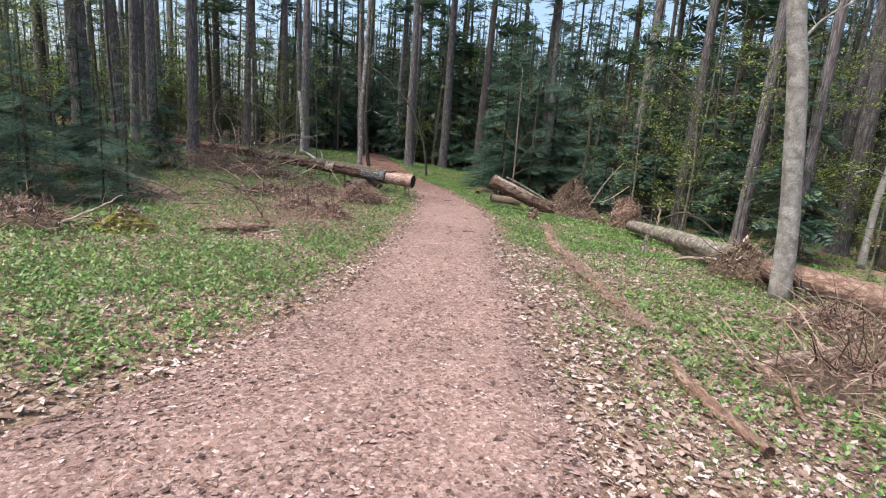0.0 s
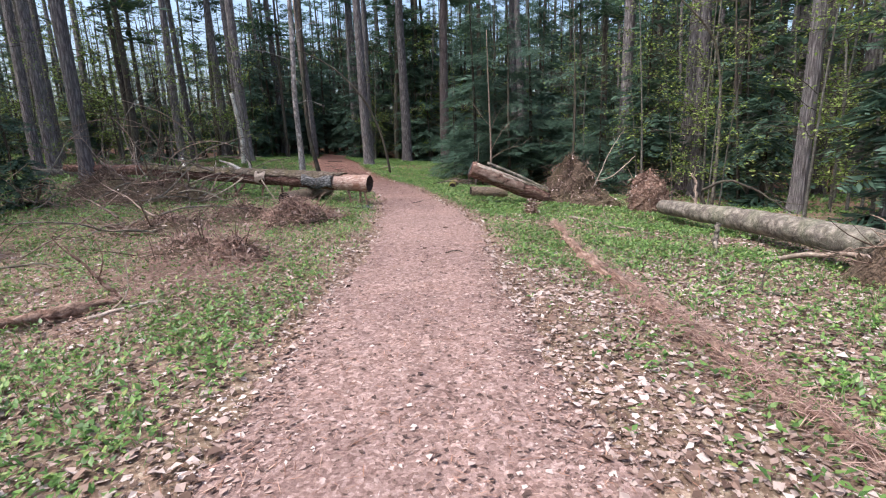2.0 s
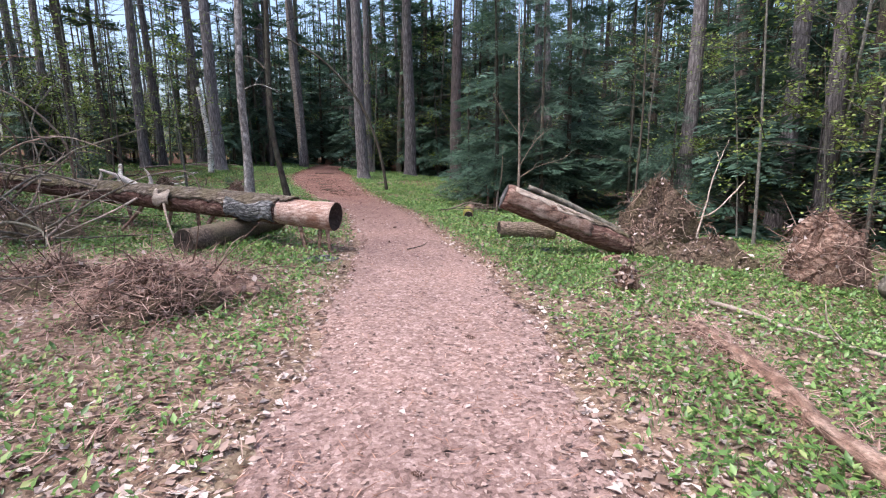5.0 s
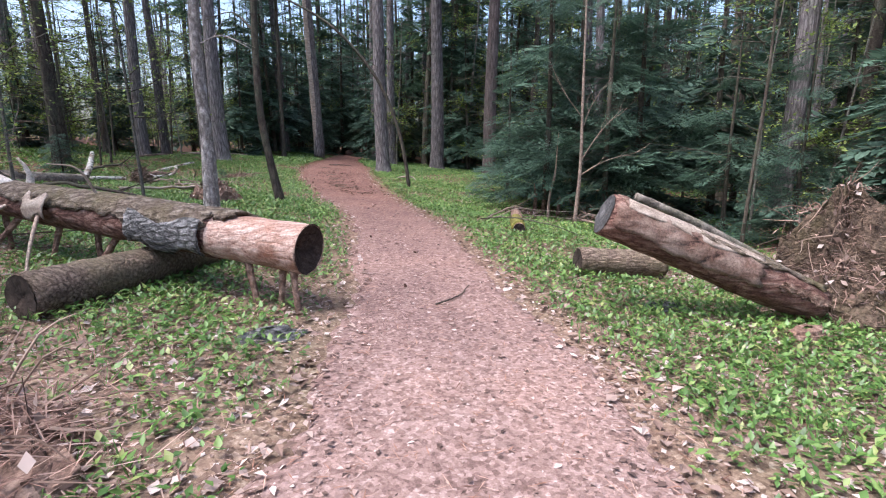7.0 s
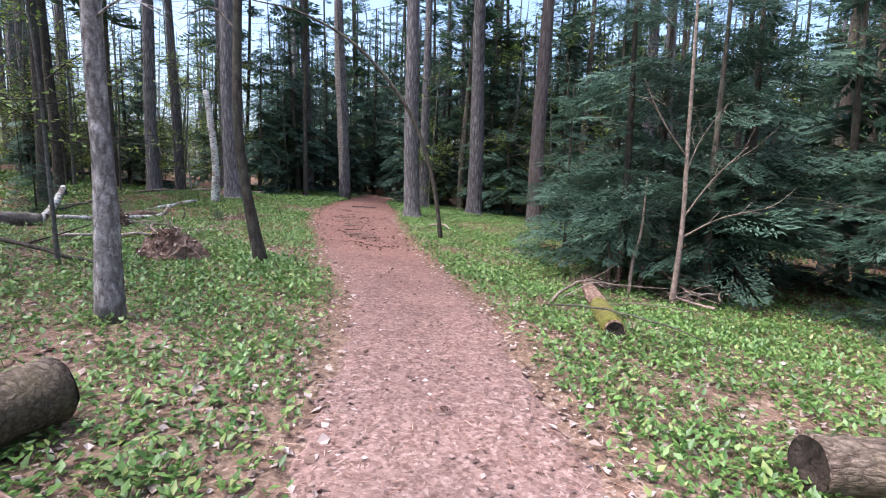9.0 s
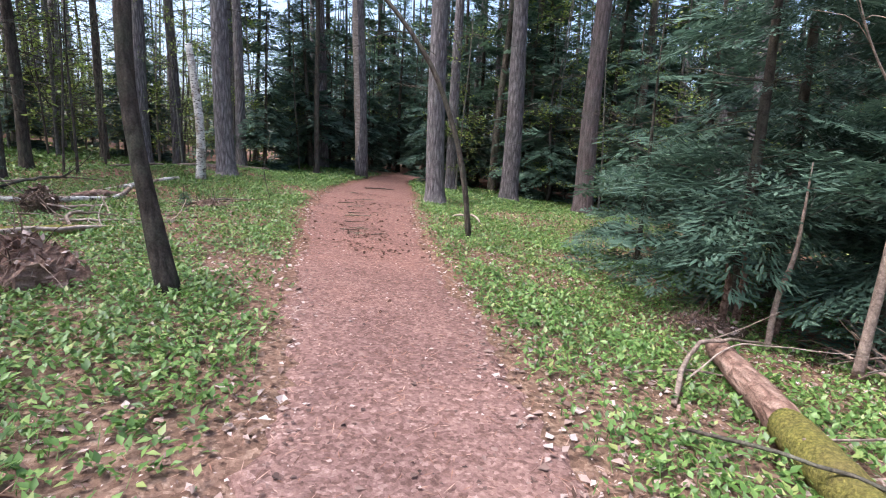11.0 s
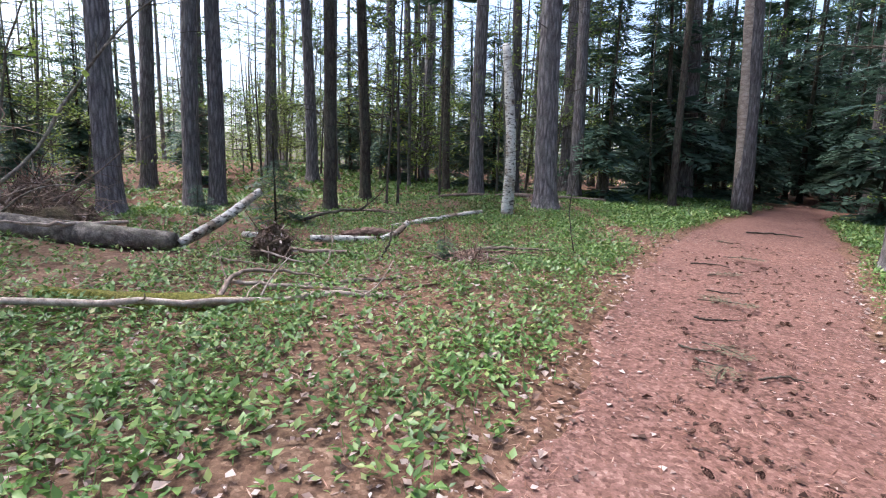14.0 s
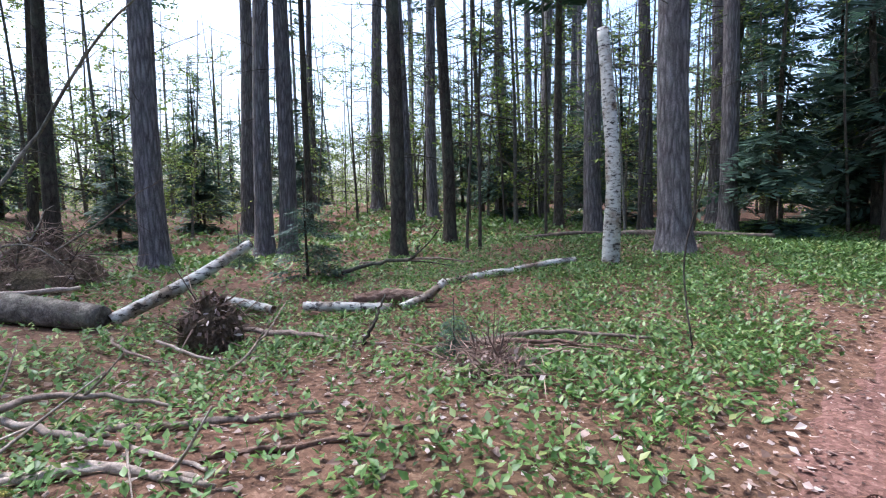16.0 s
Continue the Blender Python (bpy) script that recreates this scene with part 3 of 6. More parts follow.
SAP_C = make_sapling(8.0, 0.04, "bare thin grey sapling", 60, m_dark, 0.04, 0.9, 0.05, 16)

# x, y, radius of the stem, pattern
for x, y, r, master in (
    (-2.77, 31.75, 0.27, PINE_A), (-3.2, 38.7, 0.24, PINE_B), (-0.76, 35.7, 0.32, PINE_A), (-9.46, 40.4, 0.27, PINE_B),
    (-9.39, 32.3, 0.28, PINE_A), (1.6, 34.0, 0.3, PINE_R), (-13.5, 28.8, 0.17, PINE_C), (-14.3, 24.2, 0.25, PINE_A),
    (-16.5, 26.4, 0.23, PINE_B), (-16.1, 26.9, 0.22, PINE_A), (-17.4, 22.0, 0.17, PINE_C), (-23.7, 31.8, 0.27, PINE_B), (-18.9, 31.2, 0.22, PINE_B),
    (-19.5, 32.4, 0.2, PINE_A), (-14.1, 34.8, 0.25, PINE_A), (-16.1, 35.2, 0.15, PINE_C), (-8.55, 37.4, 0.11, PINE_C), (-5.3, 50.0, 0.3, PINE_A),
    (-4.9, 44.4, 0.24, PINE_B), (-14.4, 37.1, 0.22, PINE_B), (7.75, 13.5, 0.15, PINE_A), (7.75, 11.4, 0.13, PINE_B), (8.5, 18.8, 0.2, PINE_B),
    (9.7, 24.0, 0.17, PINE_C), (9.8, 22.0, 0.25, PINE_A), (-12.6, 37.9, 0.3, PINE_B), (-14.6, 30.6, 0.16, PINE_C),
    (6.0, 33.0, 0.22, PINE_B), (-11.0, 36.0, 0.2, PINE_A), (-10.5, 14.5, 0.22, PINE_A), (-9.5, 18.5, 0.2, PINE_B), (-12.5, 19.0, 0.25, PINE_B),
    (-15.5, 21.0, 0.25, PINE_A), (-12.0, 10.5, 0.25, PINE_B), (-17.0, 16.0, 0.3, PINE_A),
):
    base = {PINE_C: 0.16}.get(master, 0.25)
    stand(master, x, y, rng.uniform(0.92, 1.12), None, r / base, (rng.uniform(-1, 1), rng.uniform(-1, 1)))


def far_enough(x, y, placed, gap):
    return all((x - a) ** 2 + (y - b) ** 2 > gap * gap for a, b in placed)


def clear_of_walk(x, y):
    """Keeps the path and the open glade beside it free of filler trees."""
    d = float(off_path(x, y))
    if y < 60 and d < (1.4 if y > 37 else 2.6):
        return False
    if -20 < x < 0 and 16 < y < 33:
        return False
    if -7.5 < x < 0 and -6 < y < 18:
        return False
    if 0 < x < 7.2 and -6 < y < 19:
        return False
    if 0 < x < 14 and y < 11:
        return False
    return True


placed = []


def scatter(masters, count, box, gap, size, thick=None):
    made = tries = 0
    while made < count and tries < count * 40:
        tries += 1
        x, y = rng.uniform(box[0], box[1]), rng.uniform(box[2], box[3])
        if clear_of_walk(x, y) and far_enough(x, y, placed, gap):
            placed.append((x, y))
            s = rng.uniform(*size)
            stand(masters[rng.integers(len(masters))], x, y, s, None, rng.uniform(*thick) if thick else s, (rng.uniform(-2, 2), rng.uniform(-2, 2)))
            made += 1


scatter([PINE_A, PINE_B, PINE_C, PINE_C], 85, (-42, 40, 30, 66), 1.5, (0.9, 1.15), (0.5, 1.1))
scatter([PINE_A, PINE_B, PINE_C, PINE_C], 30, (8, 36, 4, 30), 1.6, (0.9, 1.1), (0.6, 1.1))
scatter([PINE_A, PINE_B, PINE_C], 26, (-40, -8.5, 4, 30), 1.6, (0.9, 1.1), (0.6, 1.1))
scatter([PINE_A, PINE_B, PINE_C], 14, (-30, 30, -26, -5), 2.5, (0.9, 1.1), (0.7, 1.1))
scatter([HEM_F, HEM_F2, HEM_F2], 95, (-17, 40, 38, 68), 1.2, (0.7, 1.15))
scatter([BROAD], 60, (-40, 36, 34, 62), 1.2, (0.7, 1.3))
scatter([BROAD], 16, (8, 24, 8, 34), 1.2, (0.5, 1.0))
scatter([BROAD, BROAD, BROAD, HEM_F], 84, (-50, -19, 8, 58), 1.0, (0.5, 1.2))
scatter([PINE_D], 100, (-15, 44, 40, 74), 1.0, (0.9, 1.15), (0.8, 1.3))
scatter([PINE_D], 16, (10, 34, 12, 36), 1.2, (0.8, 1.1), (0.8, 1.1))
scatter([HEM_F, HEM_F], 16, (7.5, 26, 10, 34), 1.6, (0.6, 1.1))
scatter([HEM_F, HEM_F2], 16, (-30, -12, 6, 26), 1.8, (0.3, 0.6))
scatter([HEM_F, BROAD, BROAD], 12, (-26, -10, 7, 16.5), 1.4, (0.6, 0.95))
scatter([HEM_F, BROAD, BROAD], 16, (-26, -9, 36, 48), 1.2, (0.6, 1.0))
scatter([BROAD], 34, (-38, -19, 17, 44), 1.1, (0.7, 1.3))
scatter([BROAD, BROAD, HEM_F], 18, (8, 22, 11, 32), 0.9, (0.5, 0.9))
scatter([SAP_A, SAP_C, SAP_C], 44, (-36, 34, 30, 56), 0.9, (0.7, 1.2))
scatter([SAP_A, SAP_B, SAP_C], 30, (7.3, 22, 8, 30), 0.9, (0.7, 1.2))
scatter([SAP_A, SAP_C, SAP_C], 24, (-26, -8, 8, 34), 0.9, (0.6, 1.1))

# hemlocks beside the path: the dark cluster past the leaning log, and the edge at the start
for x, y, s, master in (
    (2.3, 24.3, 1.0, HEM_N), (3.3, 25.6, 1.1, HEM_N), (3.6, 23.6, 0.9, HEM_N), (1.6, 26.6, 0.8, HEM_N2), (4.6, 24.6, 1.1, HEM_N), (5.8, 22.4, 0.9, HEM_N2),
    (3.0, 28.2, 0.9, HEM_F), (5.6, 27.0, 1.0, HEM_F), (7.0, 25.4, 1.0, HEM_F), (1.9, 29.4, 0.55, HEM_F), (0.8, 38.8, 0.8, HEM_F), (-0.2, 41.5, 0.9, HEM_F),
    (-7.1, 8.4, 0.62, HEM_N2), (-8.3, 9.6, 0.6, HEM_N2), (-6.6, 10.2, 0.5, HEM_N2), (-7.4, 6.9, 0.65, HEM_N2), (-8.8, 12.0, 0.4, HEM_F), (-9.8, 8.0, 0.38, HEM_F), (-8.2, 14.2, 0.35, HEM_F), (-10.6, 11.4, 0.45, HEM_F), (-7.9, 11.2, 0.5, HEM_N2), (-6.2, 8.9, 0.4, HEM_N2),
    (7.0, 19.2, 0.7, HEM_F), (6.2, 20.8, 0.8, HEM_N2), (8.6, 15.8, 0.6, HEM_F), (9.6, 18.4, 0.8, HEM_F), (-9.4, 43.0, 0.9, HEM_F), (-11.2, 41.0, 0.9, HEM_F), (-11.8, 44.6, 0.9, HEM_F2),
    (-8.9, 46.0, 0.8, HEM_F), (-4.2, 41.0, 0.9, HEM_F), (-3.0, 43.5, 0.9, HEM_F), (-8.6, 52.0, 1.0, HEM_F2), (-10.2, 56.0, 1.0, HEM_F2), (-9.0, 59.0, 1.0, HEM_F2), (-6.6, 57.0, 1.0, HEM_F2), (-12.6, 66.0, 1.1, HEM_F2), (-8.0, 64.5, 1.1, HEM_F2), (-11.6, 72.0, 1.2, HEM_F2), (-9.6, 76.0, 1.2, HEM_F2), (-6.2, 48.5, 0.9, HEM_F), (-5.6, 53.0, 1.0, HEM_F2), (-9.6, 49.0, 0.9, HEM_F),
    (-17.5, 38.0, 0.8, HEM_F), (-20.0, 35.5, 0.7, HEM_F), (-24.0, 36.0, 0.8, HEM_F), (-21.5, 28.0, 0.6, HEM_F), (-24.0, 25.0, 0.7, HEM_F), (-19.5, 23.0, 0.5, HEM_F),
):
    stand(master, x, y, s)
# saplings seen near the walk
for x, y, s, master in ((5.2, 20.6, 0.9, SAP_C), (6.3, 17.6, 1.0, SAP_A), (6.9, 14.8, 0.9, SAP_B), (8.4, 9.9, 0.85, SAP_B), (10.2, 11.6, 1.0, SAP_C), (7.4, 16.4, 1.0, SAP_A), (8.8, 12.6, 0.9, SAP_A), (6.6, 18.6, 1.0, SAP_B), (9.4, 14.6, 1.0, SAP_A), (5.9, 21.6, 0.9, SAP_A), (6.1, 13.9, 0.8, SAP_B), (7.0, 12.3, 0.85, SAP_A), (6.5, 16.2, 0.8, SAP_B), (-10.4, 20.0, 1.0, SAP_A),
                        (-5.4, 20.2, 0.8, SAP_A), (-6.8, 18.8, 0.8, SAP_B), (-8.0, 20.6, 0.9, SAP_A), (-9.9, 38.8, 1.0, SAP_C), (-12.7, 30.35, 1.0, SAP_C), (-13.0, 30.2, 0.9, SAP_C),
                        (-17.2, 33.9, 1.0, SAP_C), (-11.6, 20.4, 0.9, SAP_B)):
    stand(master, x, y, s)

# the small bushy pine in the glade
SHRUB = make_hemlock(1.1, 0.02, SPRAYS_MID, 42, "small bushy blue-green young pine in the glade", 0.5, 0.05, 0)
stand(SHRUB, -11.6, 26.5, 1.15)
stand(SHRUB, -13.4, 25.6, 0.6)
stand(SHRUB, -7.0, 26.8, 0.35)
for pattern in (PINE_A, PINE_B, PINE_C, PINE_D, PINE_R, HEM_N, HEM_N2, HEM_F, HEM_F2, SAP_A, SAP_B, SAP_C, BROAD, SHRUB):
    used_up(pattern)


def far_woods():
    """The wood beyond, too far to count: stems and dark boughs."""
    stems, boughs = [], []
    for _ in range(620):
        a, d = (rng.uniform(0.3, 1.95) if rng.random() < 0.55 else rng.uniform(0, 6.283)), rng.uniform(58, 100)
        x, y = -4 + d * math.cos(a), 22 + d * math.sin(a)
        h, r = rng.uniform(15, 24), rng.uniform(0.12, 0.32)
        v, f = tube([(x, y, -0.2), (x + rng.normal(0, 0.2), y, h * 0.5), (x + rng.normal(0, 0.5), y, h)], [r, r * 0.7, 0.03], 6, 0, False)
        stems.append((v, f))
        low = rng.random() < 0.5
        v, _ = crown(SPRAYS_FAR, 0.4 if low else h * 0.45, h * (0.7 if low else 1), 4.6, 18, (-0.4, 0.2), 0.7, 1)
        boughs.append(v + [x, y, 0])
    wood = thing("distant_woods", (0, 0, 0), "dark mixed wood closing the view all round", "trees", "", "stuff")
    tagged(part("trunk", data_of("trunk", *join(stems), m_dark, True), wood), kind="stuff")
    low = []
    for _ in range(1500):
        a, d = rng.uniform(0, 6.283), rng.uniform(30, 64)
        x, y = -4 + d * math.cos(a), 22 + d * math.sin(a)
        if float(off_path(x, y)) < 3 or not clear_of_walk(x, y):
            continue
        n = 44
        c = np.stack([x + rng.normal(0, 0.9, n), y + rng.normal(0, 0.9, n), land(x, y) + rng.uniform(0.2, 1.0) * rng.uniform(0.2, 4.5, n)], -1)
        dd = rng.normal(0, 1, (n, 3))
        dd /= np.linalg.norm(dd, axis=1)[:, None]
        sd = np.cross(dd, rng.normal(0, 1, (n, 3)))
        sd /= np.linalg.norm(sd, axis=1)[:, None]
        low.append(blades(c, dd, sd, rng.uniform(0.1, 0.3, n), rng.uniform(0.06, 0.16, n), 0.0)[0])
    v = np.concatenate(low)
    tagged(part("undergrowth", data_of("undergrowth", v, np.arange(len(v)).reshape(-1, 4), m_spring), wood, "pale green young leaves"), kind="stuff")
    v = np.concatenate(boughs)
    tagged(part("foliage", data_of("foliage", v, np.arange(len(v)).reshape(-1, 4), m_hemlock), wood), kind="stuff")


far_woods()


# ---- single trees of their own shape ----
def stem_tree(name, line, radii, bark, label, category, branches=None, sides=12, rough=0.05, branch_label="bare branches"):
    place = tuple(line[0])
    t = thing(name, place, label, category)
    part("trunk", data_of("trunk", *tube(shifted(smooth_line(line, 26), place), radii, sides, rough), bark, True), t)
    for b in branches or ():
        line = shifted(smooth_line(b[:-1], 12), place)
        limb = part("branch", data_of("branch", *tube(line, [b[-1], b[-1] * 0.25], 6, 0.05), bark, True), t)
        for k in (4, 6, 8, 10):
            e = line[k] - line[k - 1]
            e = e / np.linalg.norm(e) + rng.normal(0, 0.6, 3)
            p = [line[k], line[k] + e * 0.16, line[k] + (e + rng.normal(0, 0.3, 3)) * 0.34]
            part("twig", data_of("twig", *tube(smooth_line(p, 6), [b[-1] * 0.4, b[-1] * 0.12], 4, 0, False), bark, True), limb)
    return t


# dark tree arching over the path
stem_tree("arching_tree", [(-1.36, 27.11, -0.05), (-1.5, 27.1, 1.0), (-1.75, 27.1, 2.0), (-2.3, 27.1, 3.2), (-3.4, 27.1, 4.4), (-4.7, 27.2, 5.1), (-6.2, 27.3, 5.5)],
          [0.062, 0.05, 0.044, 0.032, 0.014], m_dark, "thin dark tree arching over the path", "tree",
          [((-2.6, 27.1, 3.6), (-3.2, 27.4, 3.6), (-3.8, 27.6, 3.3), 0.012), ((-3.4, 27.1, 4.4), (-3.2, 26.8, 5.1), (-3.5, 26.6, 5.9), 0.014)])
# broken birch snag
snag = stem_tree("birch_snag", [(-9.15, 30.6, -0.05), (-9.1, 30.6, 1.2), (-9.2, 30.6, 2.4), (-9.35, 30.6, 3.55)], [0.14, 0.115, 0.105, 0.085], m_birch, "broken-off white birch trunk with dark bands and dark foot", "tree snag")
# dead tree split by the path, pale with stripped bark
stem_tree("split_tree", [(-7.1, 38.8, -0.05), (-7.15, 38.8, 3), (-7.3, 38.8, 7), (-7.5, 38.9, 13), (-7.6, 39, 18)], [0.3, 0.24, 0.2, 0.12, 0.04], m_pine, "grey pine beside the path, its bark partly stripped", "tree")
part("stripped_face", data_of("stripped_face", *tube(smooth_line([(-0.12, -0.15, 0.6), (-0.15, -0.15, 3), (-0.32, -0.13, 7), (-0.42, -0.08, 10)], 16), [0.1, 0.16, 0.13, 0.05], 8, 0.1), m_pale, True), bpy.data.objects["split_tree"], "pale stripped strip of wood")
# peeled grey tree by the big log, and the dark mossy stem beyond it
stem_tree("peeled_tree", [(-3.42, 18.5, -0.05), (-3.4, 18.5, 1.2), (-3.42, 18.5, 2.6), (-3.35, 18.6, 4.5), (-3.3, 18.8, 8.5)], [0.12, 0.082, 0.075, 0.065, 0.03], m_flaky, "thin grey dead tree with flaking bark", "tree",
          [((-3.42, 18.5, 2.4), (-3.0, 18.3, 2.5), (-2.6, 18.1, 2.35), 0.012), ((-3.39, 18.55, 3.6), (-4.2, 18.2, 3.8), (-4.8, 18.0, 3.7), 0.014), ((-3.36, 18.6, 4.2), (-3.0, 18.9, 4.6), (-2.5, 19.0, 4.7), 0.012)])
stem_tree("mossy_tree", [(-3.45, 21.5, -0.05), (-3.6, 21.5, 0.7), (-3.75, 21.5, 1.8), (-3.78, 21.6, 3.2), (-3.7, 21.7, 6.0), (-3.8, 22, 9.0), (-3.8, 22.1, 13.5)], [0.105, 0.072, 0.066, 0.06, 0.045, 0.02], m_dark, "dark mossy tree stem leaning beside the path", "tree",
          [((-3.78, 21.6, 3.2), (-4.3, 21.9, 3.6), (-5.0, 22.2, 3.5), 0.02), ((-3.75, 21.6, 3.8), (-3.2, 21.3, 4.3), (-2.6, 21.2, 4.5), 0.015)])
# added crown above the view, to shade the hemlocks and plants across the path
part("crown", data_of("crown", *crown(SPRAYS_MID, 8.5, 13.4, 2.0, 14, (-0.1, 0.5), 0.5, 2), m_spring), bpy.data.objects["mossy_tree"], "thin unseen high crown of spring leaves, added to cast shade", "stuff")
# smooth grey tree at the start
stem_tree("grey_tree", [(4.74, 6.95, -0.05), (4.66, 6.95, 1.0), (4.52, 6.95, 2.0), (4.36, 6.95, 3.0), (4.15, 7.0, 4.2), (3.95, 7.1, 7.5), (3.9, 7.2, 11)], [0.155, 0.125, 0.12, 0.115, 0.11, 0.08, 0.03], m_grey, "smooth light-grey tree trunk spotted with lichen", "tree",
          [((4.3, 6.95, 3.4), (4.5, 6.9, 3.7), (4.75, 6.8, 3.9), 0.025), ((4.12, 7.0, 4.6), (3.8, 6.8, 5.2), (3.5, 6.6, 5.9), 0.025)], 14, 0.04)
# thin brown sapling with reaching side branches before the hemlocks
stem_tree("bare_sapling", [(2.62, 22.45, -0.05), (2.68, 22.45, 1.2), (2.66, 22.45, 2.5), (2.6, 22.4, 5.5)], [0.05, 0.036, 0.03, 0.012], m_stick, "thin brown bare sapling with long side branches", "tree",
          [((2.68, 22.45, 1.0), (3.2, 22.4, 1.35), (3.9, 22.3, 1.6), 0.018), ((2.68, 22.45, 1.3), (3.0, 22.3, 1.9), (3.4, 22.2, 2.4), 0.014), ((2.66, 22.45, 2.2), (2.2, 22.3, 2.7), (1.9, 22.2, 3.2), 0.012), ((2.66, 22.45, 1.9), (2.9, 22.6, 2.5), (3.3, 22.7, 3.1), 0.012)], 8)
# thin forked pale tree
stem_tree("forked_sapling", [(9.6, 11.6, -0.05), (9.7, 11.7, 1.6), (9.9, 11.8, 3.0), (9.95, 11.8, 4.2), (10.1, 11.8, 7.5)], [0.085, 0.07, 0.06, 0.045, 0.015], m_grey, "thin pale forked tree", "tree",
          [((9.9, 11.8, 3.0), (9.7, 11.7, 4.2), (9.4, 11.6, 6.5), 0.05), ((9.8, 11.75, 2.2), (9.2, 11.4, 2.3), (8.6, 11.2, 2.1), 0.015)])
# broken bent grey stem above the brush, beside the leaning log
stem_tree("bent_dead_tree", [(7.2, 15.6, -0.05), (7.25, 15.6, 1.8), (7.1, 15.5, 3.2), (6.7, 15.3, 4.0), (5.7, 15.0, 4.7)], [0.045, 0.035, 0.03, 0.028, 0.018], m_greylog, "grey dead stem bent over at the top", "tree")
# dead upright stem in front of the hemlocks
stem_tree("dead_stem", [(2.15, 23.1, -0.1), (2.18, 23.1, 0.5), (2.28, 23.1, 1.0), (2.33, 23.15, 1.9)], [0.035, 0.028, 0.022, 0.006], m_stick, "broken dead stem with peeling bark", "tree snag")
for x, y, h in ((2.2, 24.0, 0.9), (1.95, 23.8, 0.7), (2.5, 23.7, 0.6)):
    stem_tree("dead_stem", [(x, y, -0.05), (x + 0.03, y, h * 0.6), (x - 0.02, y, h)], [0.05, 0.04, 0.012], m_rot, "short broken dead stem among hemlocks", "tree snag")


# ---- fallen logs ----
def log(name, line, radii, bark, label, sides=22, rough=0.045, end0=None, end1=None, dish=0.02):
    place = (line[0][0], line[0][1], 0.0)
    t = thing(name, place, label, "log")
    pts = smooth_line(line, max(24, int(8 * sum(math.dist(a, b) for a, b in zip(line, line[1:])))))
    loc = shifted(pts, place)
    part("bark", data_of("bark", *tube(loc, radii, sides, rough, True, 0.03, 9), bark, True), t)
    for which, mat, lab in ((0, *end0) if end0 else (0, None, ""), (-1, *end1) if end1 else (-1, None, "")):
        if mat:
            ax = loc[0] - loc[1] if which == 0 else loc[-1] - loc[-2]
            ax = ax / np.linalg.norm(ax)
            cut = part("cut_end", data_of("cut_end", *disc((0, 0, 0), ax, radii[which] * 0.95, 28, 0.02, dish), mat, True), t, lab)
            cut.location = loc[which] + ax * 0.008
    return t, np.array(place)


def shell(name, line, radii, lo, hi, mat, parent, place, label, thick=0.02, seed=0.0, steps=15, wave_=0.16):
    """A ragged sheet of bark lying on a log, between two angles round it (0: the side away from +y, half pi: the top)."""
    pts = shifted(smooth_line(line, max(20, int(16 * sum(math.dist(a, b) for a, b in zip(line, line[1:]))))), place)
    n = len(pts)
    t = np.gradient(pts, axis=0)
    t /= np.linalg.norm(t, axis=1)[:, None]
    up = np.array([0, 0, 1.0]) - t * t[:, 2:]
    up /= np.linalg.norm(up, axis=1)[:, None]
    out = np.cross(t, up)
    out *= -np.sign(out[:, 1:2] + 1e-9)
    r = np.interp(np.linspace(0, 1, n), np.linspace(0, 1, len(radii)), radii)
    q = np.arange(n) * 0.37 + seed
    rag = wave_ * (np.sin(q) * 0.5 + 0.35 * np.sin(2.7 * q + 1) + 0.25 * np.sin(6.1 * q + 2)) + rng.normal(0, wave_ * 0.25, n)
    a = (lo + rag)[:, None] + np.linspace(0, 1, steps) * (hi - lo - rag + 0.5 * np.roll(rag, 5))[:, None]
    rr = r[:, None] * (1 + 0.03 * np.sin(3.1 * q[:, None] + 4 * a) * np.sin(1.3 * q[:, None] - 2 * a) + rng.normal(0, 0.016, (n, steps)))
    v = pts[:, None] + rr[..., None] * (np.cos(a)[..., None] * out[:, None] + np.sin(a)[..., None] * up[:, None])
    v[[0, -1]] += t[[0, -1], None] * rng.normal(0, 0.03, (2, steps, 1))
    i, j = np.meshgrid(np.arange(n - 1), np.arange(steps - 1), indexing="ij")
    k = (i * steps + j).ravel()
    ob = part(name, data_of(name, v.reshape(-1, 3), np.stack([k, k + 1, k + steps + 1, k + steps], -1), mat, True), parent, label)
    so = ob.modifiers.new("thickness", "SOLIDIFY")
    so.thickness, so.offset = thick, 0
    return ob


# the big pine log that reaches the path, propped on its branch stubs
big, o = log("fallen_pine_log", [(-1.98, 15.62, 0.5), (-2.9, 15.97, 0.52), (-4.9, 16.75, 0.53), (-7.5, 17.9, 0.5), (-10.4, 19.0, 0.45)], [0.198, 0.193, 0.178, 0.145, 0.095], m_core, "long fallen pine log propped on branch stubs beside the path")
shell("loose_bark", [(-2.0, 15.63, 0.5), (-2.9, 15.97, 0.52), (-4.9, 16.75, 0.53), (-7.5, 17.9, 0.5)], [0.212, 0.207, 0.19, 0.155], 0.28, 3.0, m_oldbark, big, o, "mossy grey-brown bark left on the upper side")
shell("bark_flap", [(-1.78, 15.55, 0.5), (-2.05, 15.65, 0.5)], [0.212, 0.214], 1.0, 2.7, m_oldbark, big, o, "lifted brown flap of bark", 0.025, 2.0)
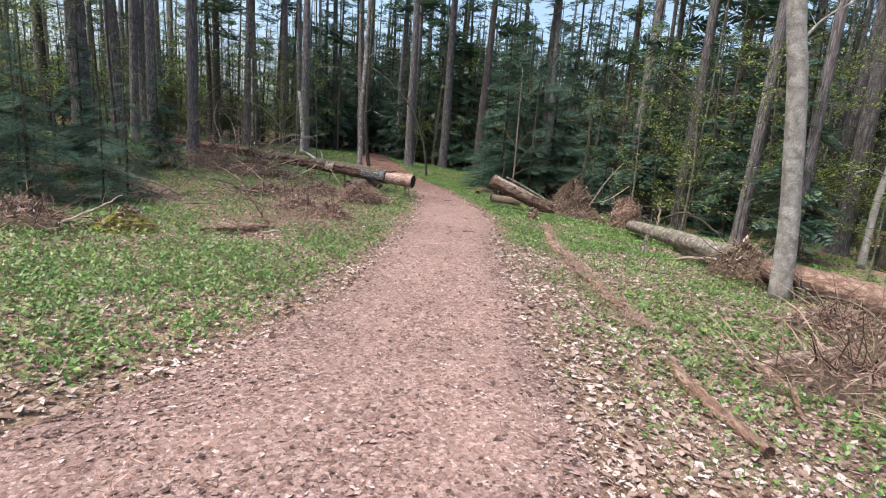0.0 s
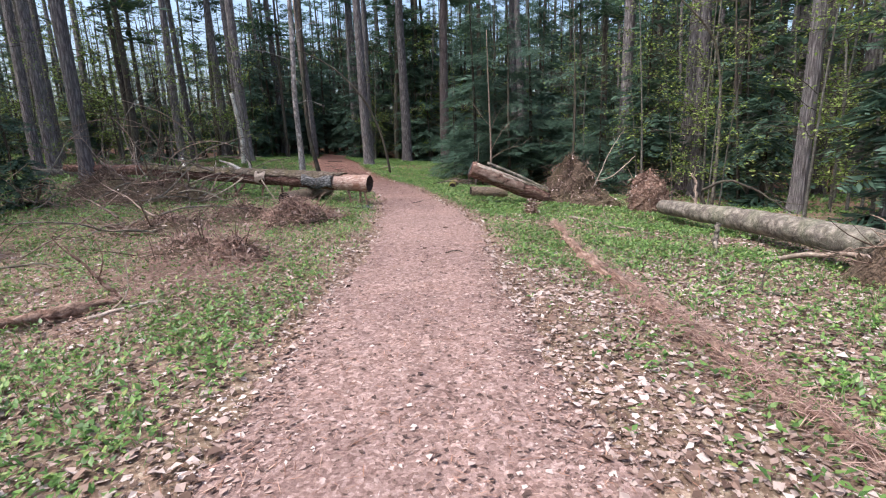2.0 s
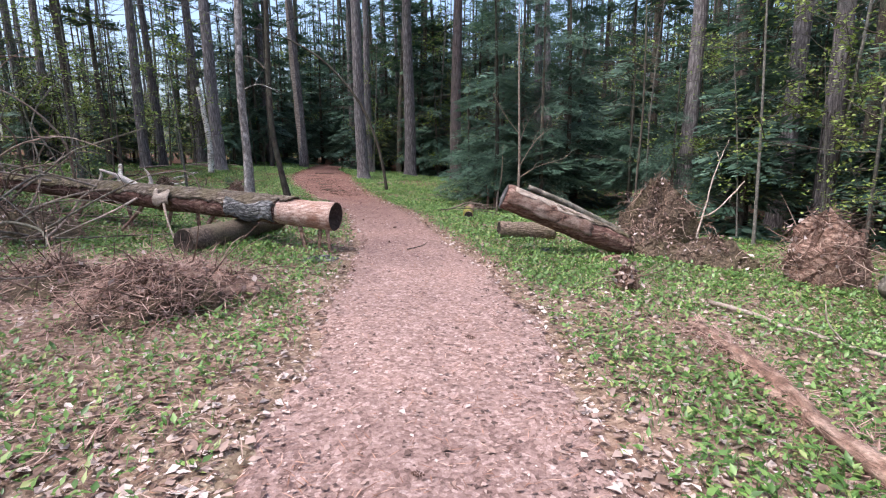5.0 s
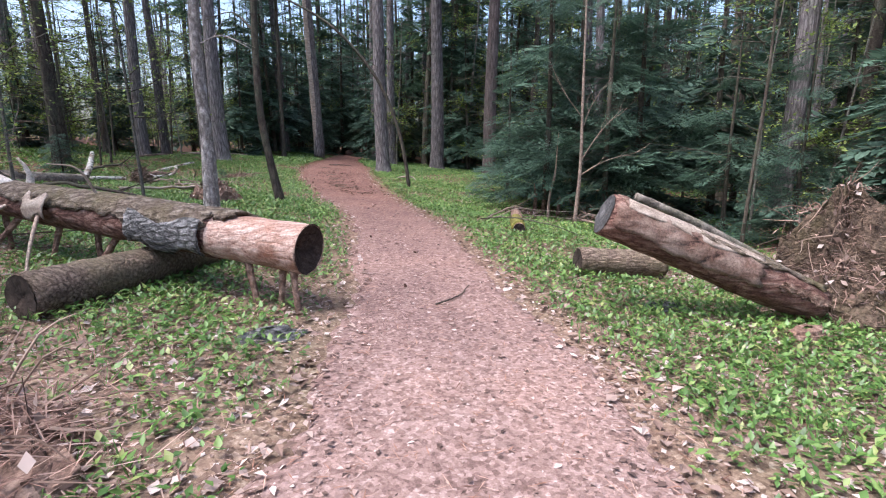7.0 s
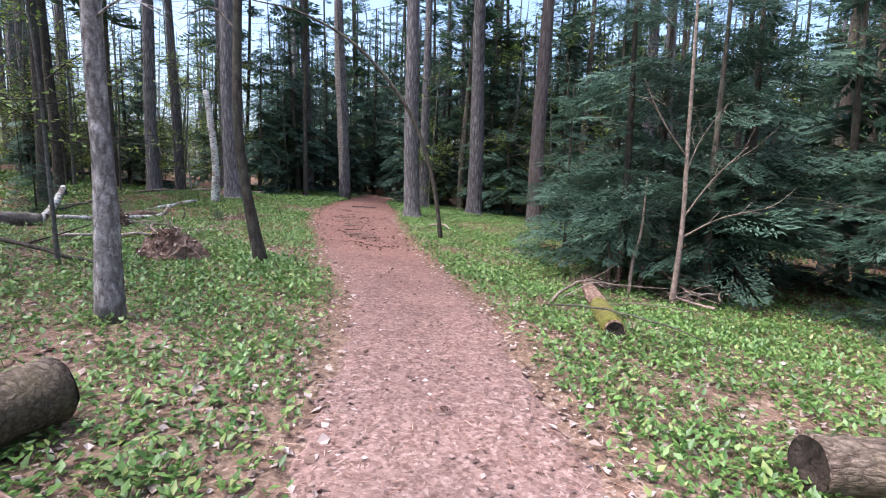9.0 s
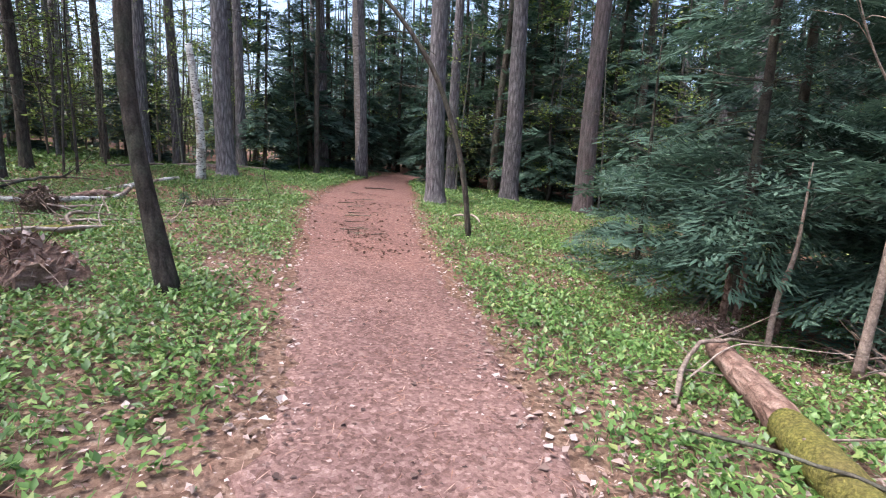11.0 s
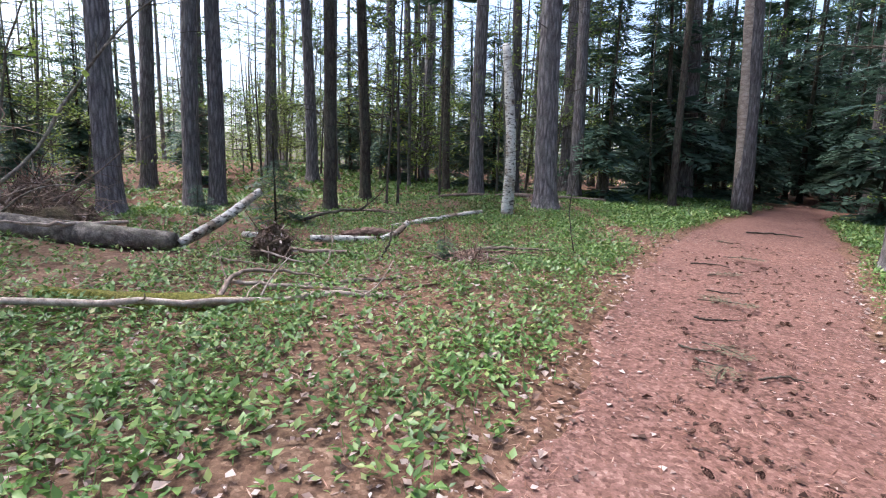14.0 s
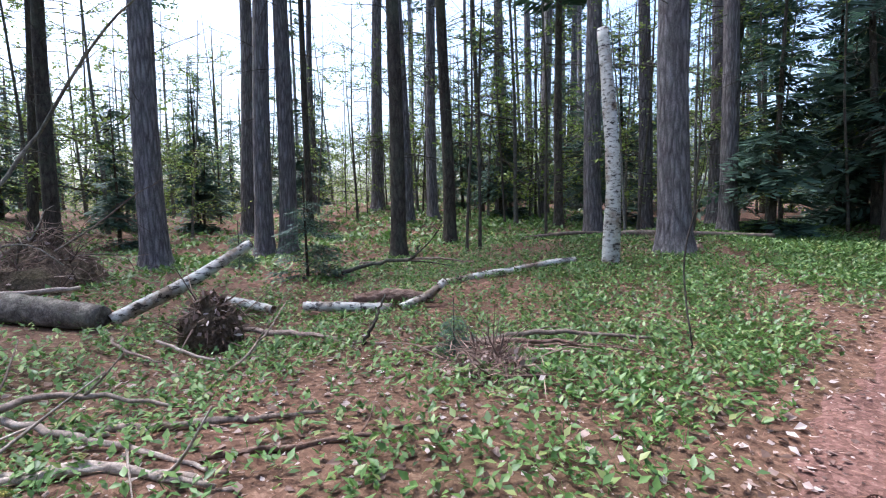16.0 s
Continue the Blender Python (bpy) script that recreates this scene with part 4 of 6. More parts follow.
for foot, tip, r in (((-4.5, 16.58, 0.66), (-4.95, 16.4, 0.93), 0.06), ((-4.25, 16.5, 0.68), (-4.3, 16.45, 0.98), 0.035), ((-5.3, 16.9, 0.66), (-5.2, 16.8, 0.9), 0.03)):
    mid = tuple((a + b) / 2 + 0.02 for a, b in zip(foot, tip))
    part("splintered_stub", data_of("splintered_stub", *tube(shifted(smooth_line([foot, mid, tip], 8), o), [r, r * 0.7, r * 0.25], 8, 0.25), m_white, True), big, "pale splintered branch stub")
peel = shifted(smooth_line([(-1.17, 15.34, 0.49), (-1.6, 15.49, 0.495), (-2.02, 15.635, 0.5)], 14), o)
part("peeled_end", data_of("peeled_end", *tube(peel, [0.195, 0.19, 0.192], 26, 0.02, False, 0.03, 3), m_peeled, True), big, "bark-stripped pinkish log end")
ax = peel[0] - peel[1]
part("cut_end", data_of("cut_end", *disc(peel[0] - ax / np.linalg.norm(ax) * 0.004, ax, 0.2, 28, 0.01, 0.12), m_end, True), big, "dark hollowed saw cut")
plate = []
for s in np.linspace(0, 1, 16):
    c = np.array([-2.0, 15.6, 0.5]) * (1 - s) + np.array([-2.75, 15.88, 0.515]) * s
    lo, hi = -0.7 + 0.25 * math.sin(9 * s), 0.55 + 0.2 * math.sin(7 * s + 1)
    for a in np.linspace(lo, hi, 9):
        plate.append(c + 0.233 * (math.cos(a) * np.array([-0.35, -0.937, 0]) + math.sin(a) * np.array([0, 0, 1])) + rng.normal(0, 0.004, 3))
pv = shifted(np.array(plate), o)
ia, ja = np.meshgrid(np.arange(15), np.arange(8), indexing="ij")
aa = (ia * 9 + ja).ravel()
bark_plate = part("bark_plate", data_of("bark_plate", pv, np.stack([aa, aa + 1, aa + 10, aa + 9], -1), m_plate, True), big, "grey furrowed plate of old bark")
solid = bark_plate.modifiers.new("thickness", "SOLIDIFY")
solid.thickness, solid.offset = 0.02, -1
for x, s, ln in ((-1.30, 0.05, 0.42), (-1.40, -0.03, 0.40), (-1.72, 0.12, 0.38), (-3.1, -0.25, 0.5), (-3.45, 0.05, 0.5), (-3.9, -0.1, 0.5), (-4.4, -0.35, 0.55), (-4.8, 0.1, 0.5), (-5.6, -0.2, 0.5), (-6.4, 0.1, 0.5)):
    y = np.interp(-x, [1.17, 2.0, 2.9, 4.9, 7.5], [15.34, 15.62, 15.97, 16.75, 17.9]) + rng.uniform(-0.08, 0.06)
    stub = [(x, y, 0.4), (x + s * 0.4, y - 0.05, 0.22), (x + s, y - 0.06 - abs(s) * 0.4, float(bumps(x, y)) - 0.05)]
    part("branch_stub", data_of("branch_stub", *tube(shifted(smooth_line(stub, 7), o), [0.034, 0.028, 0.022], 7, 0.12), m_rot, True), big)
for line, r in (([(-4.0, 16.3, 0.6), (-3.6, 15.6, 0.3), (-3.2, 15.0, 0.02)], 0.022), ([(-4.4, 16.5, 0.55), (-4.5, 15.7, 0.35), (-5.0, 14.9, 0.02)], 0.02), ([(-5.2, 16.8, 0.6), (-5.6, 16.0, 0.9), (-6.1, 15.4, 1.1)], 0.02),
                ([(-5.8, 17.1, 0.6), (-5.6, 16.6, 1.4), (-6.0, 16.2, 2.0), (-6.8, 15.9, 2.3)], 0.025), ([(-6.2, 17.3, 0.6), (-6.9, 16.6, 0.8), (-7.8, 16.1, 0.6)], 0.025), ([(-7.0, 17.6, 0.6), (-6.7, 17.0, 1.5), (-7.3, 16.5, 1.9), (-8.3, 16.0, 1.6)], 0.022),
                ([(-4.9, 16.7, 0.6), (-5.0, 15.9, 0.6), (-5.7, 14.9, 0.25), (-6.5, 14.2, 0.04)], 0.022), ([(-3.3, 16.1, 0.68), (-3.35, 15.95, 0.95), (-3.5, 15.8, 1.0)], 0.015)):
    part("dead_branch", data_of("dead_branch", *tube(shifted(smooth_line(line, 12), o), [r, r * 0.3], 6, 0.06), m_pale if r < 0.021 else m_stick, True), big, "bare grey dead branch")
pv = []
for s in np.linspace(0, 1, 10):
    c = np.array([-3.7, 16.2, 0.525]) * (1 - s) + np.array([-3.98, 16.31, 0.525]) * s
    for a in np.linspace(-0.25 + 0.2 * math.sin(6 * s), 0.75 + 0.25 * math.sin(8 * s), 7):
        pv.append(c + 0.214 * (math.cos(a) * np.array([-0.37, -0.93, 0]) + math.sin(a) * np.array([0, 0, 1])) + rng.normal(0, 0.003, 3))
ia, ja = np.meshgrid(np.arange(9), np.arange(6), indexing="ij")
aa = (ia * 7 + ja).ravel()
scar = part("pale_scar", data_of("pale_scar", shifted(np.array(pv), o), np.stack([aa, aa + 1, aa + 8, aa + 7], -1), m_pale, True), big, "pale bare patch of wood")
solid = scar.modifiers.new("thickness", "SOLIDIFY")
solid.thickness, solid.offset = 0.012, -1

log("short_log", [(-3.02, 14.8, 0.17), (-2.75, 15.6, 0.17), (-2.42, 16.85, 0.18)], [0.165, 0.165, 0.16], m_logbark, "short bark-covered log lying under the big log", 20, 0.05, (m_end, "dark rotting log end"), (m_end, "dark rotting log end"))
# leaning log on the other side, sawn end raised
lean, o = log("leaning_log", [(1.24, 15.82, 0.84), (1.9, 15.8, 0.6), (2.6, 15.8, 0.34), (3.12, 15.82, 0.15)], [0.182, 0.186, 0.182, 0.165], m_core, "sawn fallen log leaning up from its root mass", 24, 0.03, (m_cut, "grey weathered saw cut"))
shell("weathered_side", [(1.27, 15.82, 0.83), (1.9, 15.8, 0.6), (2.5, 15.8, 0.375)], [0.19, 0.193, 0.188], -0.35, 2.2, m_worn, lean, o, "brown weathered outer wood", 0.012, 1.0)
shell("bark_rest", [(1.95, 15.8, 0.58), (2.6, 15.8, 0.34), (3.08, 15.82, 0.165)], [0.196, 0.196, 0.175], 0.9, 2.6, m_oldbark, lean, o, "dark bark left along the top", 0.02, 3.0)
shell("splintered_patch", [(2.65, 15.8, 0.32), (3.08, 15.82, 0.165)], [0.19, 0.17], 0.05, 0.45, m_rot, lean, o, "splintered orange-brown wood", 0.014, 5.0)
pv = []
for s in np.linspace(0.06, 0.72, 18):
    c = np.array([1.24, 15.82, 0.84]) * (1 - s) + np.array([3.0, 15.8, 0.195]) * s
    n1, n2 = np.array([0.344, 0, 0.939]), np.array([0, -1.0, 0])
    for a in np.linspace(0.24 + 0.12 * math.sin(11 * s), 1.0 - 0.7 * abs(s - 0.35) + 0.1 * math.sin(17 * s), 7):
        pv.append(c + 0.214 * (math.cos(a) * n1 + math.sin(a) * n2) + rng.normal(0, 0.002, 3))
ia, ja = np.meshgrid(np.arange(17), np.arange(6), indexing="ij")
aa = (ia * 7 + ja).ravel()
pale = part("pale_strip", data_of("pale_strip", shifted(np.array(pv), o), np.stack([aa, aa + 1, aa + 8, aa + 7], -1), m_pale, True), lean, "pale stripped upper side")
solid = pale.modifiers.new("thickness", "SOLIDIFY")
solid.thickness, solid.offset = 0.02, -1
log("mossy_branch_log", [(1.75, 16.55, 0.95), (2.4, 16.55, 0.7), (3.4, 16.7, 0.25), (3.9, 16.8, 0.1)], [0.035, 0.05, 0.058, 0.06], m_greylog, "thin grey mossy fallen stem behind the leaning log", 12, 0.06)
log("short_log", [(1.36, 17.1, 0.14), (1.8, 17.15, 0.14), (2.35, 17.2, 0.13)], [0.145, 0.15, 0.14], m_logbark, "short log lying behind the leaning log", 18, 0.05, (m_end, "dark rotting log end"), (m_end, "dark rotting log end"))
# long log on the start's side: grey far half, reddish near half
log("fallen_grey_log", [(4.75, 13.1, 0.26), (4.78, 11.2, 0.32), (4.76, 9.7, 0.36), (4.68, 8.3, 0.38)], [0.14, 0.16, 0.17, 0.18], m_greylog, "long grey fallen log in the greenery", 20, 0.05, (m_cut, "weathered broken end"))
log("fallen_brown_log", [(4.85, 7.5, 0.36), (5.25, 6.4, 0.34), (5.9, 5.2, 0.32), (6.8, 3.8, 0.3)], [0.17, 0.19, 0.2, 0.2], m_rot, "reddish-brown fallen log with a broken end", 20, 0.06, (m_pale, "splintered pale break"))
# rotten strip along the path
log("rotten_log", [(2.42, 12.6, 0.03), (2.1, 10.4, 0.04), (2.0, 9.0, 0.04), (1.95, 7.5, 0.04), (1.98, 6.2, 0.03), (2.05, 4.9, 0.02)], [0.05, 0.08, 0.09, 0.085, 0.075, 0.04], m_rot, "long rotten log crumbling along the path", 18, 0.42)
log("rotten_log", [(1.98, 4.1, 0.03), (1.95, 3.5, 0.03), (2.05, 2.8, 0.03)], [0.05, 0.06, 0.04], m_rot, "short rotten branch in the leaves", 12, 0.12)
log("split_log", [(-3.7, 7.4, 0.05), (-3.2, 7.8, 0.06), (-2.85, 8.15, 0.05)], [0.035, 0.06, 0.035], m_rot, "split rotten brown log piece in the grass", 12, 0.25)
# mossy log by the hemlocks
ml, o = log("mossy_log", [(1.02, 19.55, 0.09), (1.08, 20.3, 0.1), (1.17, 21.0, 0.1), (1.3, 22.2, 0.1)], [0.1, 0.11, 0.11, 0.1], m_rot, "fallen log with a thick coat of yellow-green moss", 18, 0.08, (m_end, "dark rotten end"))
part("moss_coat", data_of("moss_coat", *tube(shifted(smooth_line([(1.02, 19.6, 0.105), (1.06, 20.1, 0.115), (1.11, 20.65, 0.115)], 16), o), [0.11, 0.12, 0.11], 18, 0.05, True), m_moss, True), ml, "yellow-green moss")
# glade: fallen grey tree, leaning birch and birch pieces
log("fallen_grey_tree", [(-9.2, 24.05, 0.11), (-9.9, 23.0, 0.16), (-10.7, 21.6, 0.22), (-11.8, 19.7, 0.25)], [0.12, 0.16, 0.17, 0.16], m_greylog, "grey fallen tree lying in the glade", 18, 0.05)
log("leaning_birch", [(-9.3, 24.1, 0.05), (-9.6, 24.8, 0.34), (-9.95, 25.5, 0.72)], [0.07, 0.075, 0.055], m_birch, "broken white birch stem propped up from the ground", 14, 0.06, None, (m_rot, "rotten brown broken tip"))
for line, r in (([(-9.9, 25.2, 0.05), (-9.6, 25.4, 0.06), (-9.2, 25.65, 0.05)], 0.05), ([(-9.25, 26.0, 0.05), (-9.0, 26.4, 0.06), (-8.75, 26.9, 0.06)], 0.055), ([(-8.75, 27.0, 0.05), (-8.75, 27.35, 0.16), (-8.8, 27.6, 0.3)], 0.05),
                ([(-9.8, 28.0, 0.05), (-9.75, 28.7, 0.06), (-9.7, 29.2, 0.05)], 0.055), ([(-9.75, 29.25, 0.05), (-9.65, 29.9, 0.06), (-9.6, 30.3, 0.05)], 0.045)):
    log("birch_piece", line, [r, r * 1.05, r * 0.9], m_birch, "broken piece of white birch in the plants", 12, 0.08, (m_rot, "rotten brown end"), (m_rot, "rotten brown end"))
log("rotten_log", [(-9.3, 26.6, 0.07), (-9.1, 27.1, 0.1), (-8.95, 27.5, 0.07)], [0.07, 0.1, 0.06], m_rot, "crumbling brown rotten log", 12, 0.16)
log("fallen_branch_log", [(-11.1, 32.4, 0.06), (-10.6, 33.6, 0.07), (-9.7, 35.6, 0.06)], [0.06, 0.07, 0.05], m_stick, "dark fallen branch near the big pine", 10, 0.1)
log("fallen_branch_log", [(-13.2, 31.5, 0.05), (-12.4, 32.6, 0.12), (-11.9, 33.4, 0.05)], [0.04, 0.05, 0.03], m_stick, "reddish fallen branch in the glade", 10, 0.1)
# mossy log half sunk under the sticks of the glade
log("sunken_mossy_log", [(-7.4, 22.5, 0.0), (-6.55, 23.5, 0.02), (-6.0, 24.2, 0.0)], [0.07, 0.09, 0.06], m_moss, "half-sunk log coated with moss", 12, 0.12)


# ---- sticks ----
def stick(line, r, label="bare fallen branch lying on the leaves", mat=None, side=2, name="fallen_branch"):
    place = (line[0][0], line[0][1], 0.0)
    t = thing(name, place, label, "branch", "fallen branches")
    pts = smooth_line(line, 16)
    pts[:, 2] = np.maximum(pts[:, 2], bumps(pts[:, 0], pts[:, 1]) + r * 0.8)
    pts[1:-1] += rng.normal(0, r * 0.35, pts[1:-1].shape)
    pieces = [tube(shifted(pts, place), [r, r * 0.85, r * 0.35], 7, 0.09)]
    for _ in range(side):
        k = rng.integers(3, 13)
        d = (pts[k] - pts[k - 1]) / np.linalg.norm(pts[k] - pts[k - 1])
        e = d + rng.normal(0, 0.7, 3) * [1, 1, 0.6] + [0, 0, 0.3]
        ln = rng.uniform(0.12, 0.4)
        p = [pts[k], pts[k] + e * ln * 0.5, pts[k] + (e + rng.normal(0, 0.2, 3)) * ln]
        part("twig", data_of("twig", *tube(shifted(smooth_line(p, 6), place), [r * 0.4, r * 0.15], 5, 0.05), mat or m_stick, True), t)
    part("stem", data_of("stem", *pieces[0], mat or m_stick, True), t)
    return t


for line, r, lab, mat in (
    ([(-6.85, 23.85, 0.12), (-6.3, 24.45, 0.1), (-5.75, 25.0, 0.05)], 0.022, "pale fallen branch lying over the moss", m_pale),
    ([(-6.7, 24.2, 0.05), (-6.35, 24.85, 0.06), (-6.2, 25.55, 0.04)], 0.028, "broken brown branch in the leaves", m_stick),
    ([(-5.95, 24.9, 0.03), (-5.85, 25.54, 0.05), (-5.85, 26.1, 0.03)], 0.018, "reddish rotten stick in the leaves", m_rot),
    ([(-7.2, 26.6, 0.06), (-6.75, 27.3, 0.12), (-6.25, 28.0, 0.05)], 0.024, "reddish dead bough in the leaves", m_rot),
    ([(-7.12, 26.75, 0.04), (-6.6, 27.3, 0.08), (-6.1, 27.9, 0.03)], 0.016, "reddish dead bough in the leaves", m_peeled),
    ([(-7.0, 22.0, 0.1), (-6.4, 23.35, 0.09), (-6.0, 24.5, 0.06), (-5.6, 25.05, 0.03)], 0.03, "long pale fallen branch across the glade", m_pale),
    ([(-6.5, 23.65, 0.04), (-6.84, 24.05, 0.2), (-6.62, 24.85, 0.1)], 0.026, "bent fallen branch arched over the plants", m_stick),
    ([(-6.42, 23.4, 0.06), (-6.1, 24.35, 0.05), (-5.65, 24.95, 0.03)], 0.03, "pale fallen branch in the leaves", m_pale),
    ([(-8.7, 25.0, 0.05), (-8.1, 25.7, 0.06), (-7.5, 26.35, 0.05)], 0.03, "dark fallen branch among the plants", m_stick),
    ([(-7.6, 26.2, 0.03), (-7.55, 26.3, 0.25), (-7.7, 26.45, 0.45)], 0.018, "short upright dead twig", m_dark),
    ([(-7.15, 26.8, 0.05), (-6.85, 27.6, 0.14), (-6.3, 28.3, 0.06)], 0.028, "curved brown fallen branch", m_stick),
    ([(-7.0, 26.9, 0.03), (-6.6, 27.6, 0.07), (-5.9, 28.2, 0.03)], 0.02, "thin brown fallen branch", m_rot),
    ([(-10.2, 23.7, 0.25), (-9.7, 22.9, 0.3), (-9.4, 22.2, 0.35)], 0.03, "bare branch lying over the grey tree", m_pale),
    ([(-9.0, 24.1, 0.03), (-8.3, 24.3, 0.03), (-7.7, 24.7, 0.03)], 0.018, "thin dead branch in the plants", m_stick),
    ([(-7.0, 24.9, 0.02), (-7.4, 25.3, 0.2), (-7.9, 25.6, 0.4)], 0.012, "thin slanting dead twig", m_stick),
    ([(-6.0, 28.4, 0.0), (-6.25, 28.6, 0.7), (-6.2, 28.8, 1.5), (-6.5, 29.0, 1.9)], 0.008, "thin bare upright sapling stick", m_dark),
    ([(-7.8, 24.6, 0.2), (-7.6, 24.9, 0.1), (-7.5, 25.2, 0.02)], 0.014, "small pale root end", m_pale),
    ([(-11.4, 27.0, 0.05), (-11.2, 27.6, 0.2), (-10.8, 28.0, 0.3), (-10.7, 28.1, 0.5)], 0.035, "dark crooked fallen branch", m_dark),
    ([(-12.4, 27.6, 0.04), (-11.6, 28.6, 0.1), (-10.8, 29.2, 0.04)], 0.025, "brown fallen branch in the glade", m_stick),
    ([(-9.7, 21.6, 0.2), (-10.4, 22.6, 0.9), (-10.9, 23.2, 1.9), (-10.6, 23.9, 3.0), (-9.9, 24.6, 3.7)], 0.025, "bare grey branch rising from the fallen tree", m_greylog),
    ([(-10.8, 22.0, 0.2), (-11.3, 22.4, 1.2), (-11.0, 22.6, 2.4), (-10.3, 22.9, 3.3)], 0.02, "bare grey branch rising from the fallen tree", m_greylog),
    ([(-3.0, 8.35, 0.02), (-3.15, 8.3, 0.25), (-3.35, 8.25, 0.55)], 0.02, "short broken stick standing upright", m_rot),
    ([(-2.9, 7.7, 0.03), (-2.6, 8.0, 0.05), (-2.3, 8.25, 0.03)], 0.018, "pale stick in the grass", m_pale),
    ([(-6.3, 6.3, 0.1), (-5.6, 6.7, 0.14), (-5.0, 7.2, 0.1)], 0.03, "reddish fallen branch on the brush", m_rot),
    ([(-5.3, 6.4, 0.03), (-5.0, 6.9, 0.25), (-4.8, 7.3, 0.45)], 0.018, "pale slanting stick on the brush", m_pale),
    ([(-6.5, 6.2, 0.05), (-5.4, 6.6, 0.04), (-4.9, 6.9, 0.03)], 0.03, "reddish fallen branch on the leaves", m_rot),
    ([(2.65, 4.05, 0.06), (3.6, 4.5, 0.14), (4.3, 4.85, 0.1), (4.9, 5.1, 0.16)], 0.045, "thick grey-brown fallen branch with twigs", m_stick),
    ([(2.7, 4.1, 0.05), (2.75, 3.7, 0.04), (2.55, 3.2, 0.02)], 0.04, "short rotten branch end", m_rot),
    ([(3.6, 2.6, 0.05), (3.2, 3.4, 0.08), (3.0, 4.2, 0.05)], 0.02, "thin fallen branch in the twigs", m_stick),
    ([(2.9, 13.1, 0.05), (3.3, 12.0, 0.05), (3.85, 10.6, 0.04)], 0.025, "pale straight fallen branch in the grass", m_pale),
    ([(3.95, 9.9, 0.4), (3.85, 9.8, 0.2), (3.7, 9.5, 0.0)], 0.035, "broken root stub beside the grey log", m_greylog),
    ([(4.0, 9.2, 0.03), (4.35, 8.6, 0.25), (4.7, 7.9, 0.3), (5.1, 7.1, 0.1)], 0.03, "dead branch across the root mass", m_stick),
    ([(4.7, 8.4, 0.3), (4.9, 7.0, 0.25), (5.0, 6.0, 0.02)], 0.03, "crooked dark root by the log", m_dark),
    ([(5.9, 13.5, 0.0), (5.8, 13.6, 0.5), (6.2, 13.4, 0.75), (6.7, 13.0, 0.5), (7.0, 12.6, 0.2)], 0.035, "dark arched branch above the grass", m_dark),
    ([(5.5, 13.3, 0.0), (5.55, 13.4, 0.6), (5.5, 13.5, 0.9)], 0.035, "short dead post-like stem", m_stick),
    ([(2.9, 8.0, 0.03), (3.3, 7.8, 0.06), (3.7, 7.9, 0.03)], 0.025, "dark stick in the leaves", m_dark),
    ([(0.55, 20.9, 0.03), (1.0, 21.9, 0.16), (1.3, 22.0, 0.24), (2.0, 22.6, 0.12)], 0.02, "grey weathered stick across the log's end", m_stick),
    ([(0.8, 21.4, 0.05), (1.3, 21.9, 0.22), (1.8, 22.2, 0.2), (2.6, 22.3, 0.22)], 0.008, "thin pale curved twig", m_pale),
    ([(0.45, 20.35, 0.12), (0.9, 20.0, 0.22), (1.5, 19.6, 0.2), (2.0, 19.2, 0.08)], 0.012, "thin dark twig lying over the mossy log", m_dark),
    ([(1.0, 20.3, 0.2), (1.7, 20.4, 0.25), (2.5, 20.3, 0.2)], 0.007, "thin pale twig over the moss", m_stick),
    ([(0.3, 21.3, 0.04), (0.9, 21.6, 0.05), (1.5, 21.6, 0.05)], 0.012, "thin dead twig in the grass", m_stick),
    ([(-2.1, 29.3, 0.02), (-1.5, 29.0, 0.2), (-1.1, 28.3, 0.02)], 0.03, "pale branch end leaning by the path", m_pale),
    ([(-7.9, 21.0, 0.1), (-6.9, 20.4, 0.25), (-5.4, 20.3, 0.12), (-4.4, 20.0, 0.04)], 0.035, "dark fallen branch behind the log", m_dark),
    ([(-7.6, 19.6, 0.05), (-7.8, 19.5, 0.9), (-8.2, 19.4, 1.9), (-7.4, 19.2, 2.6)], 0.02, "bare thin bent stem", m_greylog),
    ([(-6.0, 18.6, 0.05), (-6.6, 18.5, 0.8), (-7.4, 18.4, 1.3)], 0.02, "bare slanting dead stem", m_dark),
    ([(6.2, 17.9, 1.2), (5.2, 17.2, 0.6), (4.2, 16.6, 0.5)], 0.015, "thin bare branch over the root mass", m_pale),
    ([(4.3, 16.0, 0.3), (5.2, 17.2, 1.3), (6.0, 18.2, 2.0)], 0.014, "thin bare slanting sapling", m_pale),
    ([(-0.2, 15.6, 0.02), (0.0, 15.85, 0.03), (0.1, 16.2, 0.03)], 0.008, "thin twig on the path", m_dark),
    ([(0.3, 10.05, 0.02), (0.45, 10.15, 0.03), (0.55, 10.0, 0.03)], 0.008, "curled dark twig on the path", m_dark),
    ([(-0.9, 23.1, 0.02), (-1.5, 24.1, 0.02)], 0.006, "thin twig on the path", m_stick),
    ([(-3.55, 26.1, 0.03), (-3.42, 26.08, 0.04), (-3.3, 26.25, 0.03)], 0.009, "dark stick across the path", m_dark),
    ([(-3.36, 25.95, 0.03), (-3.3, 25.9, 0.04), (-3.12, 26.0, 0.03)], 0.008, "dark stick on the path", m_dark),
    ([(-2.95, 25.95, 0.03), (-2.85, 26.15, 0.035), (-2.72, 26.2, 0.03)], 0.009, "dark stick on the path", m_dark),
    ([(-4.05, 28.0, 0.03), (-3.85, 28.05, 0.04), (-3.75, 28.2, 0.03)], 0.009, "dark stick on the path", m_dark),
